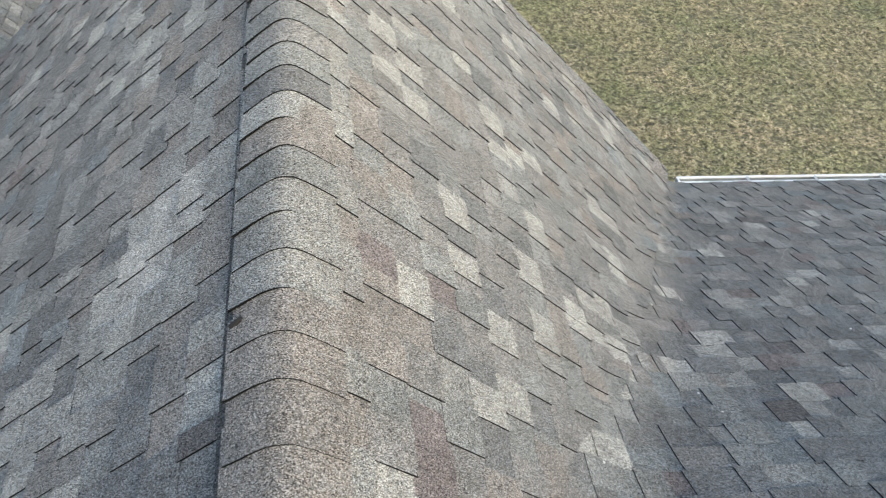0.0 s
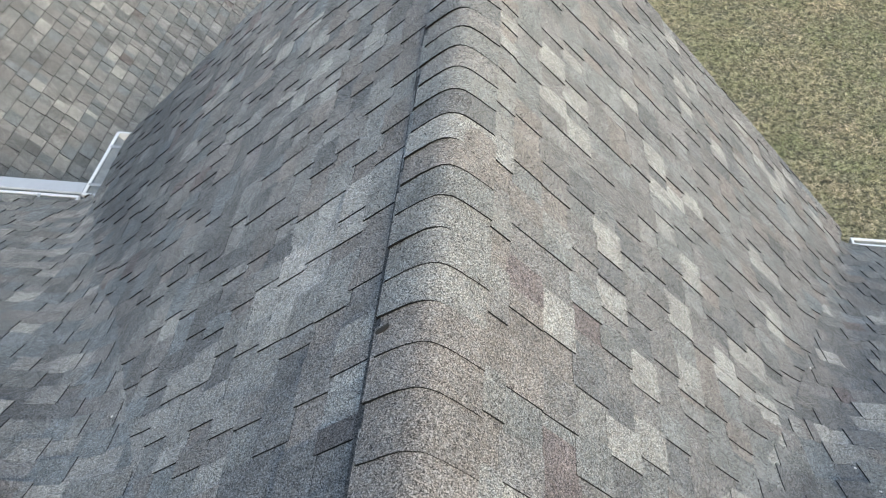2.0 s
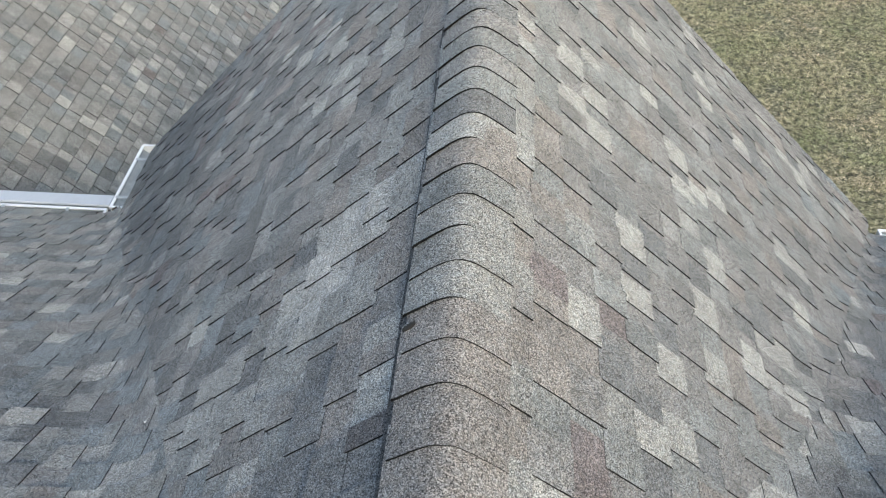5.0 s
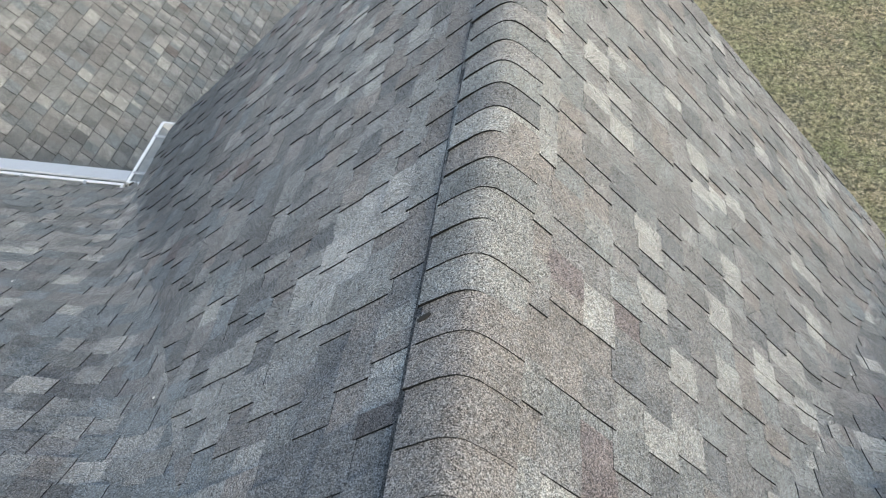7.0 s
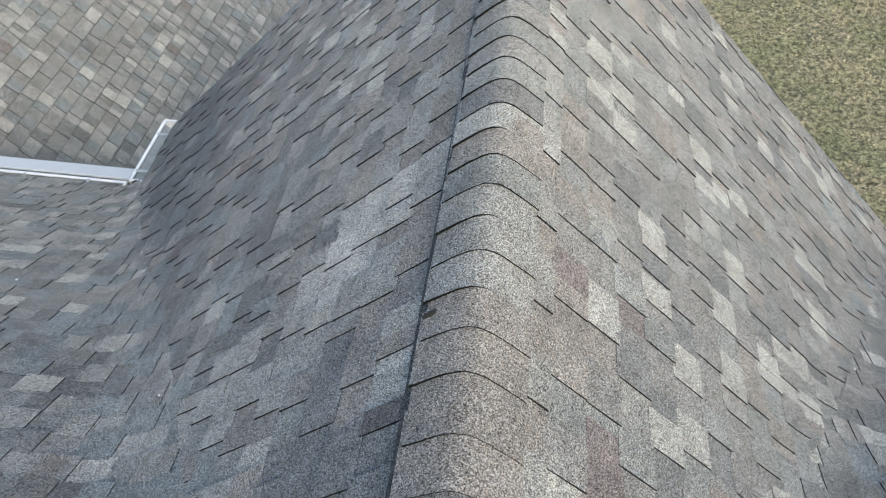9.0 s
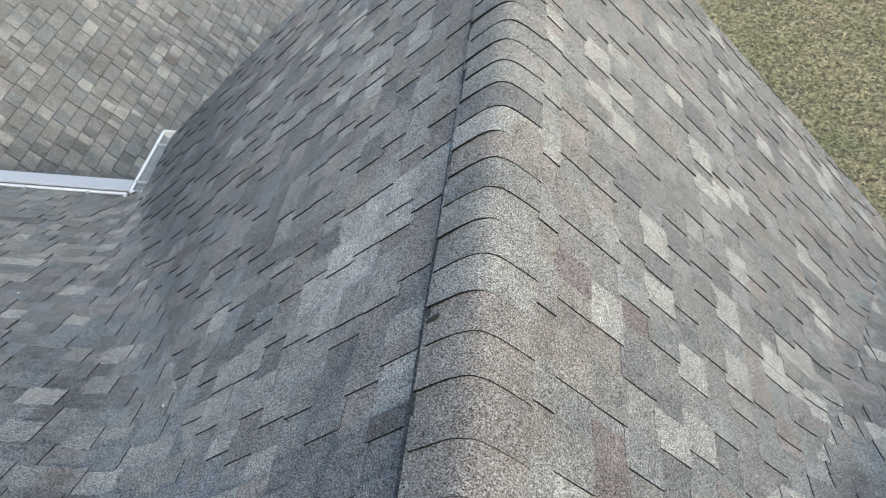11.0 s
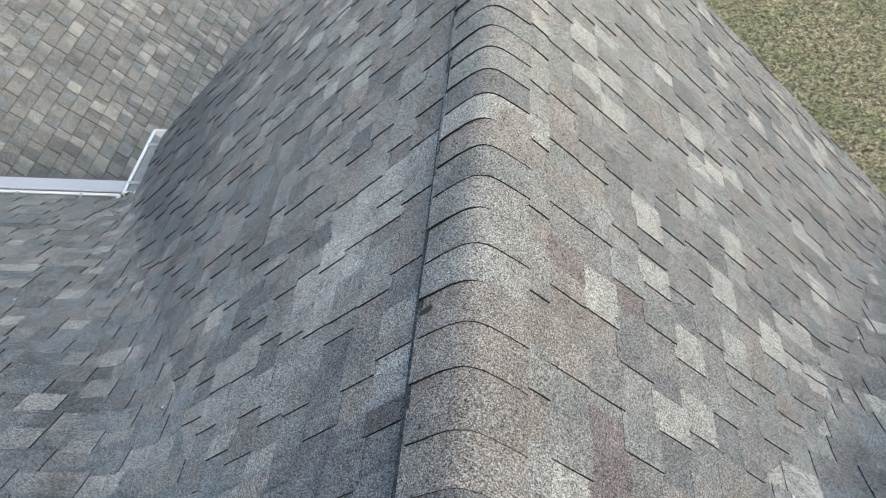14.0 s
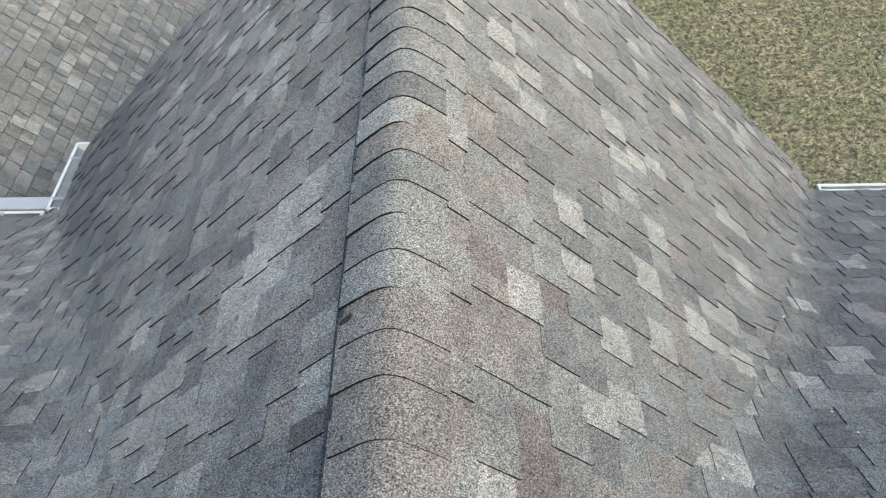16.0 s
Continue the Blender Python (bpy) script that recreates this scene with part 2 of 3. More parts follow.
        for i, c in enumerate((self.s, self.u, self.n, self.at(s, u, 0))):
            m.col[i].xyz = c
        return m


BOX = [(0, 1, 2, 3), (0, 4, 5, 1), (1, 5, 6, 2), (2, 6, 7, 3), (3, 7, 4, 0)]   # top, upper end, side, butt, side
SIDES = (0, 1, 1, 1, 1)
LAP, DEEP = 0.012, 0.012


def layer(raised, lift=0.0, sink=0.0):
    """Heights at the upper end and the butt; the raised tabs are the second layer of a laminated shingle."""
    top, butt = (0.0042, 0.0092) if raised else (0.0, 0.0036)
    return top + lift - sink, butt - sink


def piece_corners(s00, s10, s01, s11, u0, u1, raised, rnd, lift=0.0, sink=0.0):
    """Eight corners of one tab."""
    top, butt = layer(raised, lift, sink)
    j = [rnd.uniform(-0.0007, 0.0007) for _ in range(4)]
    if raised and rnd.random() < 0.12:
        j[2] += rnd.uniform(0.0, 0.0016)
    up = [(s00, u0, top + j[0]), (s10, u0, top + j[1]), (s11, u1, butt + j[2]), (s01, u1, butt + j[3])]
    return up + [(s, u, -DEEP) for s, u, n in up]


def clipped(poly, over):
    """The part of a polygon of (s, u) where over(s, u) is not negative."""
    out = []
    for p, q in zip(poly, poly[1:] + poly[:1]):
        a, b = over(*p), over(*q)
        if a >= 0:
            out.append(p)
        if (a < 0) != (b < 0):
            k = a / (a - b)
            out.append((p[0] + (q[0] - p[0]) * k, p[1] + (q[1] - p[1]) * k))
    return out


def cut_piece(plane, a, b, u0, u1, lo, hi, raised, lift, sink, thick):
    """A tab cut to the roof's slanting edges and bent over the rounded valley: world corners, faces, slots."""
    top, butt = layer(raised, lift, sink)
    la, lb, ha, hb = lo(u0), lo(u1), hi(u0), hi(u1)
    count = max(1, math.ceil((b - a) / 0.05))
    marks = [a + (b - a) * i / count for i in range(count + 1)]
    um = (u0 + u1) / 2
    verts, seen, faces, slots = [], {}, [], []

    def corner(s, u, low):
        key = (round(s, 4), round(u, 4), low)
        if key not in seen:
            n = -DEEP if low else top + (butt - top) * (u - u0) / (u1 - u0)
            seen[key] = len(verts)
            verts.append(plane.at(s, u, n * thick))
        return seen[key]

    for s0, s1 in zip(marks, marks[1:]):
        for v0, v1 in ((u0, um), (um, u1)):
            poly = clipped([(s0, v0), (s1, v0), (s1, v1), (s0, v1)], lambda s, u: s - la - (lb - la) * (u - u0) / (u1 - u0))
            poly = clipped(poly, lambda s, u: ha + (hb - ha) * (u - u0) / (u1 - u0) - s) if poly else poly
            clean = []
            for p in poly:
                if all(abs(p[0] - q[0]) + abs(p[1] - q[1]) > 0.0005 for q in clean):
                    clean.append(p)
            if len(clean) < 3:
                continue
            ring = [corner(s, u, False) for s, u in clean]
            faces.append(tuple(ring if plane.flip else reversed(ring)))
            slots.append(0)
            for p, q in zip(clean, clean[1:] + clean[:1]):
                inner = abs(p[0] - q[0]) < 1e-6 and any(abs(p[0] - m) < 1e-6 for m in marks[1:-1]) or abs(p[1] - um) < 1e-6 and abs(q[1] - um) < 1e-6
                if not inner:
                    side = (corner(*p, False), corner(*p, True), corner(*q, True), corner(*q, False))
                    faces.append(side if plane.flip else tuple(reversed(side)))
                    square = abs(p[1] - q[1]) < 1e-4 or abs(p[0] - q[0]) < 1e-4
                    slots.append(1 if square else 0)
    return verts, faces, slots


def tone_for(rnd, weights):
    return rnd.choices(range(len(weights)), weights)[0]


def spans(course, lo, hi, cuts, tones, rnd, dense=1.0, weights=WEIGHTS):
    """Breaks of one course, named by the course line above it: (start, end, raised, tone)."""
    starts = sorted(cuts.get(course, []))
    known = (starts[0], starts[-1] + 0.2) if starts else None
    out = []
    p = lo - rnd.uniform(0.0, 0.25)
    while p < hi:
        if not known or not (known[0] - 0.16 < p < known[1]):
            out.append(p)
        p += rnd.choice((0.17, 0.22, 0.27, 0.31, 0.34, 0.40)) * dense + rnd.uniform(-0.02, 0.02)
    starts = sorted(out + starts)
    if not starts or starts[0] > lo:
        starts.insert(0, lo - 0.12)
    res = []
    for a, b in zip(starts, starts[1:] + [hi + 0.3]):
        w = min(max((b - a) * rnd.uniform(0.40, 0.66), 0.07), b - a - 0.03)
        for t0, t1, _ in tones.get(course, []):
            if abs(t0 - a) < 0.03:
                w = min(t1 - a, b - a - 0.02)
        marks = [(a, a + w, True), (a + w, b, False)]
        for s0, s1, raised in marks:
            edges = [s0, s1]
            for t0, t1, _ in tones.get(course, []):
                edges += [t for t in (t0, t1) if s0 + 0.03 < t < s1 - 0.03]
            if len(edges) == 2 and s1 - s0 > 0.16 and rnd.random() < 0.45:
                edges.append(s0 + (s1 - s0) * rnd.uniform(0.35, 0.65))
            edges.sort()
            edges = [e for i, e in enumerate(edges) if i == 0 or e - edges[i - 1] > 0.012]
            edges[-1] = s1
            for e0, e1 in zip(edges, edges[1:]):
                mid, tone = (e0 + e1) / 2, tone_for(rnd, weights(course) if callable(weights) else weights)
                for t0, t1, t in tones.get(course, []):
                    if t0 - 0.01 < mid < t1 + 0.01:
                        tone = t
                if e1 > lo and e0 < hi:
                    res.append((e0, e1, raised, tone))
    return res


def shingled(parent, plane, first, step, count, lo, hi, near, seed, cuts={}, tones={}, skew=0.0, pivot=2.0, limit=290, top=0.0, eave=99.0, fan=0.0, groove=False, thick=1.0, band=0.0, dense=1.0, weights=WEIGHTS, lines=None, start=-1):
    """Courses of laminated shingles. Those that near() picks are pieces of their own, the rest one joined mesh."""
    rnd = random.Random(seed)
    shared, singles, flat_rnd = {}, 0, random.Random(1)
    verts, faces, slots = [], [], []
    lines = lines or (lambda c: first + step * c)
    for c in range(start, count):
        u1 = lines(c)
        u0 = lines(c - 1) - LAP
        if u1 <= top + 0.02:
            continue
        u0 = max(u0, top)
        if groove and c == 0:
            u1 -= 0.008
        if groove and c == 1:
            u0 = first - 0.012
        lift, sink = (0.0015, 0.0) if groove and c == 1 else (0.0, 0.003) if groove and c == 0 else (0.0, 0.0)
        v0, v1 = u0, u1
        reach = [f(u) for f in (lo, hi) for u in (v0, v1)]
        for a, b, raised, tone in spans(c - 1, min(reach[:2]) - 0.3 * bool(fan), max(reach[2:]) + 0.3 * bool(fan), cuts, tones, rnd, dense, weights):
            lean = ((a + b) / 2 - pivot) * skew + ((a + b) / 2 - 1.6) * fan * max(0.0, v1 - first)
            u0, u1 = v0 + lean, min(v1 + lean, eave)
            if u1 - u0 < 0.03:
                continue
            la, lb, ha, hb = lo(u0), lo(u1), hi(u0), hi(u1)
            if b <= min(la, lb) or a >= max(ha, hb):
                continue
            whole = a >= max(la, lb) and b <= min(ha, hb)
            bent = plane.swell and any(abs(swell(plane.o + plane.s * s + plane.u * u)) > 0.0004 for s in (a, b) for u in (u0, u1))
            ids = [tuple(reversed(f)) for f in BOX] if not plane.flip else BOX
            single = near((a + b) / 2, u1) and singles < limit
            # dark band under each butt: printed shadow line and the butt's shade in one
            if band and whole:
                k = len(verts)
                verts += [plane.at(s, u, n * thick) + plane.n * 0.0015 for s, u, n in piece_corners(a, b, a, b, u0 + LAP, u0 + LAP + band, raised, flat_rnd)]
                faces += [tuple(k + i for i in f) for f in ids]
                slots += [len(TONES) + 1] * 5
            if whole and not bent:
                if single:
                    singles += 1
                    key = (raised, tone, rnd.randrange(3), round(u1 - u0, 3), lift, sink)
                    if key not in shared:
                        shared[key] = mesh_of("shingle", piece_corners(0, 1, 0, 1, u0 - u1, 0, raised, rnd, lift, sink), ids, (TONES[tone], edge_mat), SIDES)
                    part("shingle", shared[key], parent, m=plane.matrix(a, u1) @ Matrix.Diagonal((b - a, 1, thick, 1)))
                    continue
                pv = [plane.at(s, u, n * thick) for s, u, n in piece_corners(a, b, a, b, u0, u1, raised, rnd, lift, sink)]
                pf, ps = ids, SIDES
            else:
                pv, pf, ps = cut_piece(plane, a, b, u0, u1, lo, hi, raised, lift, sink, thick)
                if not pf:
                    continue
                if single:
                    singles += 1
                    m = plane.matrix(a, u1)
                    back = m.inverted()
                    part("shingle", mesh_of("shingle", [back @ v for v in pv], pf, (TONES[tone], edge_mat), ps), parent, m=m)
                    continue
            k = len(verts)
            verts += pv
            faces += [tuple(k + i for i in f) for f in pf]
            slots += [len(TONES) if s else tone for s in ps]
    field = part("shingle_field", mesh_of("shingle_field", verts, faces, (*TONES, edge_mat, shadow_line_mat), slots), parent, "weathered grey laminated shingles")
    field["kind"] = "stuff"
    return field


def deck(name, plane, corners, parent, mat=felt_mat, depth=-0.010, thick=0.02):
    """The felted boards under the shingles."""
    base = Plane(plane.o, plane.s, plane.u)
    top = [base.at(s, u, depth) for s, u in corners]
    low = [base.at(s, u, depth - thick) for s, u in corners]
    n = len(top)
    faces = [tuple(range(n)), tuple(reversed(range(n, 2 * n)))] + [(i, n + i, n + (i + 1) % n, (i + 1) % n) for i in range(n)]
    me = mesh_of(name, top + low, faces, (mat,))
    bm = bmesh.new()
    bm.from_mesh(me)
    bmesh.ops.recalc_face_normals(bm, faces=bm.faces[:])
    bm.to_mesh(me)
    bm.free()
    return part(name, me, parent)


# ---- ground ----
turf = lawn_material()
tagged(part("ground", box_mesh("ground", (-400, -400, GROUND_Z - 0.5), (400, 400, GROUND_Z), turf)), "patchy dormant winter lawn around the house", "lawn", kind="structure")


def grass():
    """Matted tufts: a handful of flat blades from each crown, combed mostly one way."""
    rng = np.random.default_rng(5)
    tufts, each = 76000, 6
    tx, ty = rng.uniform(3.4, 14.6, tufts), rng.uniform(9.4, 19.4, tufts)
    thin = np.sin(tx * 5.1 + 2 * np.sin(ty * 3.3)) * np.sin(ty * 4.7 + 2 * np.sin(tx * 2.9)) + rng.uniform(-0.5, 1.3, tufts) > 0
    tx, ty = tx[thin], ty[thin]
    size = rng.uniform(0.6, 1.35, len(tx))
    turn = np.where(rng.random(len(tx)) < 0.5, 0.0, math.pi) + rng.normal(0, 0.7, len(tx))
    x, y, size, turn = (np.repeat(v, each) for v in (tx, ty, size, turn))
    n = len(x)
    x, y = x + rng.normal(0, 0.018, n), y + rng.normal(0, 0.018, n)
    ang = turn + rng.normal(0, 0.55, n)
    reach, h, w = rng.uniform(0.030, 0.090, n) * size, rng.uniform(0.008, 0.034, n) * size, rng.uniform(0.006, 0.013, n) * size
    ca, sa = np.cos(ang), np.sin(ang)
    v = np.empty((n, 3, 3))
    v[:, 0] = np.stack([x - sa * w, y + ca * w, np.full(n, GROUND_Z - 0.002)], 1)
    v[:, 1] = np.stack([x + sa * w, y - ca * w, np.full(n, GROUND_Z - 0.002)], 1)
    v[:, 2] = np.stack([x + ca * reach, y + sa * reach, GROUND_Z + h], 1)
    me = bpy.data.meshes.new("grass")
    me.from_pydata(v.reshape(-1, 3).tolist(), [], np.arange(3 * n).reshape(-1, 3).tolist())
    me.materials.append(blade_material())
    tagged(part("grass", me), "short straw-and-green winter grass blades on the lawn", "grass", kind="stuff")


grass()

# ---- house: walls, decks ----
house = tagged(new("house"), "two-storey house with steep grey laminated-shingle gable roof", "house")
EAVE_U_L, EAVE_U_R = 3.60, 4.16
for name, lo, hi in (
    ("wall", (-2.42, 4.0, GROUND_Z), (-2.27, 4.95, -2.62)),
    ("wall", (2.55, 4.4, GROUND_Z), (2.70, 4.95, -2.80)),
    ("wall", (-2.27, 4.80, GROUND_Z), (2.55, 4.95, -2.75)),
    ("wall", (-9.0, 4.05, GROUND_Z), (-2.42, 4.20, -2.60)),
    ("wall", (2.70, 4.40, GROUND_Z), (9.0, 4.55, -2.80)),
    ("wall", (-9.0, -10.0, GROUND_Z), (-8.85, 4.05, -2.60)),
    ("wall", (8.85, -10.0, GROUND_Z), (9.0, 4.40, -2.80)),
    ("wall", (-8.85, -10.0, GROUND_Z), (8.85, -9.85, -2.60)),
):
    part("wall", box_mesh("wall", lo, hi, siding_mat), house)
# the gable's triangle of wall
gv = [(-2.45, GABLE_Y - 0.39, -2.75), (2.60, GABLE_Y - 0.39, -2.75), (0.05, GABLE_Y - 0.39, -0.15)]
gable = mesh_of("gable_wall", gv + [(x, y + 0.15, z) for x, y, z in gv], [(0, 1, 2), (5, 4, 3), (0, 3, 4, 1), (1, 4, 5, 2), (2, 5, 3, 0)], (siding_mat,))
part("gable_wall", gable, house)

wing_r = Plane((0, 0, 0), (0, 1, 0), (math.cos(PITCH), 0, -math.sin(PITCH)), 1)
wing_l = Plane((0, 0, 0), (0, 1, 0), (-math.cos(PITCH), 0, -math.sin(PITCH)), 1)
main_r = Plane((0, 0, MAIN_Z), (1, 0, 0), (0, math.cos(MAIN), -math.sin(MAIN)))
main_l = Plane((0, 0, MAIN_Z), (-1, 0, 0), (0, math.cos(MAIN), -math.sin(MAIN)))
main_b = Plane((0, -4.2, MAIN_Z + 4.2 * TM), (1, 0, 0), (0, -math.cos(MAIN), -math.sin(MAIN)))
U_TOP = -4.2 / math.cos(MAIN)
U_L, U_R = EAVE_LEFT / math.cos(MAIN), EAVE_RIGHT / math.cos(MAIN)

slope_r = deck("roof_slope", wing_r, [(valley_y(0.06), 0.06), (rake_r(0.06) - 0.02, 0.06), (rake_r(1.6) - 0.02, 1.6), (rake_r(3.2) - 0.02, 3.2), (rake_r(EAVE_U_R) - 0.02, EAVE_U_R), (valley_y(EAVE_U_R), EAVE_U_R)], house)
slope_l = deck("roof_slope", wing_l, [(valley_y(0.06), 0.06), (rake_l(0.06) - 0.02, 0.06), (rake_l(2.0) - 0.02, 2.0), (rake_l(EAVE_U_L) - 0.02, EAVE_U_L), (valley_y(EAVE_U_L), EAVE_U_L)], house)
APEX_U = MAIN_Z / math.sin(MAIN)      # where the wing's ridge meets the main slope
main_sr = deck("roof_slope", main_r, [(0, U_TOP), (9.3, U_TOP), (9.3, U_R), (valley_x(U_R), U_R), (0, APEX_U)], house, depth=-0.014)
main_sl = deck("roof_slope", main_l, [(0, U_TOP), (9.3, U_TOP), (9.3, U_L), (valley_x(U_L), U_L), (0, APEX_U)], house, depth=-0.014)
main_sb = deck("roof_slope", main_b, [(-9.3, 0), (9.3, 0), (9.3, 6.6), (-9.3, 6.6)], house)

# ---- lower roof beside the house ----
LOW = radians(44.0)
low_plane = Plane((-9.5, 0, -3.25 + (9.5 - 4.45) * math.tan(LOW)), (0, 1, 0), (math.cos(LOW), 0, -math.sin(LOW)))
low_back = Plane((-9.5, 0, -3.25 + (9.5 - 4.45) * math.tan(LOW)), (0, 1, 0), (-math.cos(LOW), 0, -math.sin(LOW)))
garage = tagged(new("garage"), "lower gabled garage wing with pale grey laminated-shingle roof", "garage")
LOW_U, LOW_Y0, LOW_Y1 = 11.4, 5.0, 17.0
low_slope = deck("roof_slope", low_plane, [(LOW_Y0, 0), (LOW_Y1, 0), (LOW_Y1, LOW_U), (5.35, LOW_U), (5.35, 8.7), (LOW_Y0, 8.7)], garage)
low_slope_b = deck("roof_slope", low_back, [(LOW_Y0, 0), (LOW_Y1, 0), (LOW_Y1, LOW_U), (LOW_Y0, LOW_U)], garage)
part("wall", box_mesh("wall", (-1.75, 5.6, GROUND_Z), (-1.60, 16.7, -6.3), siding_mat), garage)
part("wall", box_mesh("wall", (-17.4, 5.6, GROUND_Z), (-17.25, 16.7, -6.3), siding_mat), garage)
part("wall", box_mesh("wall", (-17.25, 16.55, GROUND_Z), (-1.75, 16.7, -6.3), siding_mat), garage)


# ---- gutters ----
def gutter(name, a, b, across, width, height, hangers, label, caps=(True, True), flange=0.012):
    """An open aluminium trough from a to b: back, floor, stepped front and rolled lip, with hangers across it."""
    a, b, across = Vector(a), Vector(b), Vector(across)
    along = (b - a).normalized()
    g = tagged(new(name), label, "gutter", "eaves gutters")
    prof = [(0, 0), (0, -height), (width * 0.62, -height), (width * 0.74, -height * 0.62), (width, -height * 0.30), (width, 0.0)]
    part("trough", sweep_mesh("trough", prof, a, b, across, trough_metal), g)
    lip = [(width - 0.014, 0.002), (width - 0.016, 0.012), (width + 0.006, 0.014), (width + 0.007, -0.012)]
    part("lip", sweep_mesh("lip", lip, a, b, across, white_metal), g, "bright white rolled front lip")
    part("back_flange", sweep_mesh("back_flange", [(-0.004, -0.004), (0.0, 0.006), (flange, 0.004)], a, b, across, white_metal), g, "white back flange")
    for d in hangers:
        p = a + along * d
        bm = bmesh.new()
        bmesh.ops.create_cube(bm, size=1.0)
        m = Matrix.Identity(4)
        for i, c in enumerate((along * 0.028, across * (width + 0.004), Vector((0, 0, 0.006)), p + across * width / 2 + Vector((0, 0, 0.010)))):
            m.col[i].xyz = c
        bmesh.ops.transform(bm, matrix=m, verts=bm.verts[:])
        bmesh.ops.bevel(bm, geom=bm.edges[:], offset=0.0015, segments=1, affect="EDGES")
        me = bpy.data.meshes.new("hanger")
        bm.to_mesh(me)
        bm.free()
        me.materials.append(hanger_metal)
        part("hanger", me, g, "dull metal strap hanger")
    for p, on in zip((a, b), caps):
        if on:
            cap = [p + across * o + Vector((0, 0, h)) for o, h in prof]
            cap += [q + along * 0.012 for q in cap]
            n = len(prof)
            rim = [p + across * o + along * d + Vector((0, 0, h)) for d in (-0.004, 0.014) for o, h in ((0.0, 0.0), (width, 0.0), (width, 0.016), (0.0, 0.016))]
            part("end_rim", mesh_of("end_rim", rim, [(0, 1, 2, 3), (7, 6, 5, 4), (0, 4, 5, 1), (1, 5, 6, 2), (2, 6, 7, 3), (3, 7, 4, 0)], (white_metal,)), g, "bright folded rim of the end cap")
            part("end_cap", mesh_of("end_cap", cap, [tuple(range(n)), tuple(reversed(range(n, 2 * n)))] + [(i, n + i, n + (i + 1) % n, (i + 1) % n) for i in range(n)], (white_metal,)), g)
    return g


GZ_L = MAIN_Z - TM * EAVE_LEFT - 0.012
GZ_R = MAIN_Z - TM * EAVE_RIGHT - 0.012
gutter("gutter", (-2.815, EAVE_LEFT, GZ_L), (-9.2, EAVE_LEFT, GZ_L), (0, 1, 0), 0.048, 0.10, [0.30 + 0.5 * i for i in range(12)], "white aluminium gutter along the main eave, open with strap hangers")
gutter("gutter", (-2.634, EAVE_LEFT + 0.07, GZ_L), (-2.634, 5.225, GZ_L), (-1, 0, 0), 0.169, 0.11, [0.12, 0.58], "short white aluminium gutter on the gable wing's eave")
gutter("gutter", (3.02, EAVE_RIGHT, GZ_R), (9.2, EAVE_RIGHT, GZ_R), (0, 1, 0), 0.078, 0.10, [0.62 + 0.61 * i for i in range(9)], "white aluminium gutter above the lawn, on the main eave", flange=0.032)
flash = sweep_mesh("flashing", [(0.094, -0.010), (0.099, 0.004), (0.215, 0.000), (0.220, -0.16)], (-2.822, EAVE_LEFT, GZ_L), (-9.2, EAVE_LEFT, GZ_L), (0, 1, 0), flash_metal)
tagged(part("flashing", flash), "broad pale aluminium flashing beside the gutter", "flashing")

# ---- ridge caps ----
CAP_STEP, CAP_Y = 0.135, 2.869


def cap_height(x):
    lift = 0.030 if x > 0 else 0.030 - 0.055 * x
    return -TP * math.sqrt(x * x + 0.045 ** 2) + lift


def cap_skew(y):
    """How far a cap's butt runs down the ridge on its shaded side: the caps were laid ever less square towards the gable."""
    return 0.045 * max(0.0, y - 1.2)


def ridge_cap(rnd, skew):
    """One bent cap: butt end proud, upper end tucked under the next."""
    left = 0.136 + rnd.uniform(-0.006, 0.004)
    xs = [-left + (left + 0.142) * i / 14 for i in range(15)]
    rows = [(0.0, 0.0052), (0.03, 0.0034), (0.08, 0.0020), (0.150, -0.0012), (0.24, -0.006)]
    wob = [rnd.uniform(-0.0012, 0.0012) for _ in xs]
    lay = [skew * (max(0.0, 0.142 - x) / 0.278) ** 0.85 for x in xs]
    verts, faces, slots = [], [], []
    n = len(xs)
    for r, (y, h) in enumerate(rows):
        for i, x in enumerate(xs):
            g = rnd.uniform(-0.0004, 0.0004)
            verts.append((x, y - lay[i] + wob[i] * (1 if r < 1 else 0), cap_height(x) + h + g + (0.05 * max(0.0, -x) if r == 0 else 0.0)))
    k = len(verts)
    verts += [(x, wob[i] - lay[i] + 0.002, cap_height(x) - 0.0018) for i, x in enumerate(xs)]
    for r in range(len(rows) - 1):
        for i in range(n - 1):
            a = r * n + i
            faces.append((a, a + 1, a + n + 1, a + n))
            slots.append(0)
    e = len(verts)
    verts += verts[:n]
    for i in range(n - 1):
        faces.append((e + i + 1, e + i, k + i, k + i + 1))
        slots.append(1)
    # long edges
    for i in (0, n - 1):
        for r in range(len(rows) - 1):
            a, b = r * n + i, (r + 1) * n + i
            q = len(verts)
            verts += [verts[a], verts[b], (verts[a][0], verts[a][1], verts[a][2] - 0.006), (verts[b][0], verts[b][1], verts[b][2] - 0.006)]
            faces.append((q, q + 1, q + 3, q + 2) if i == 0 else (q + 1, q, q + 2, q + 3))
            # the left edge takes the gap's painted shade colour
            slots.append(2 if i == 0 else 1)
    return verts, faces, slots


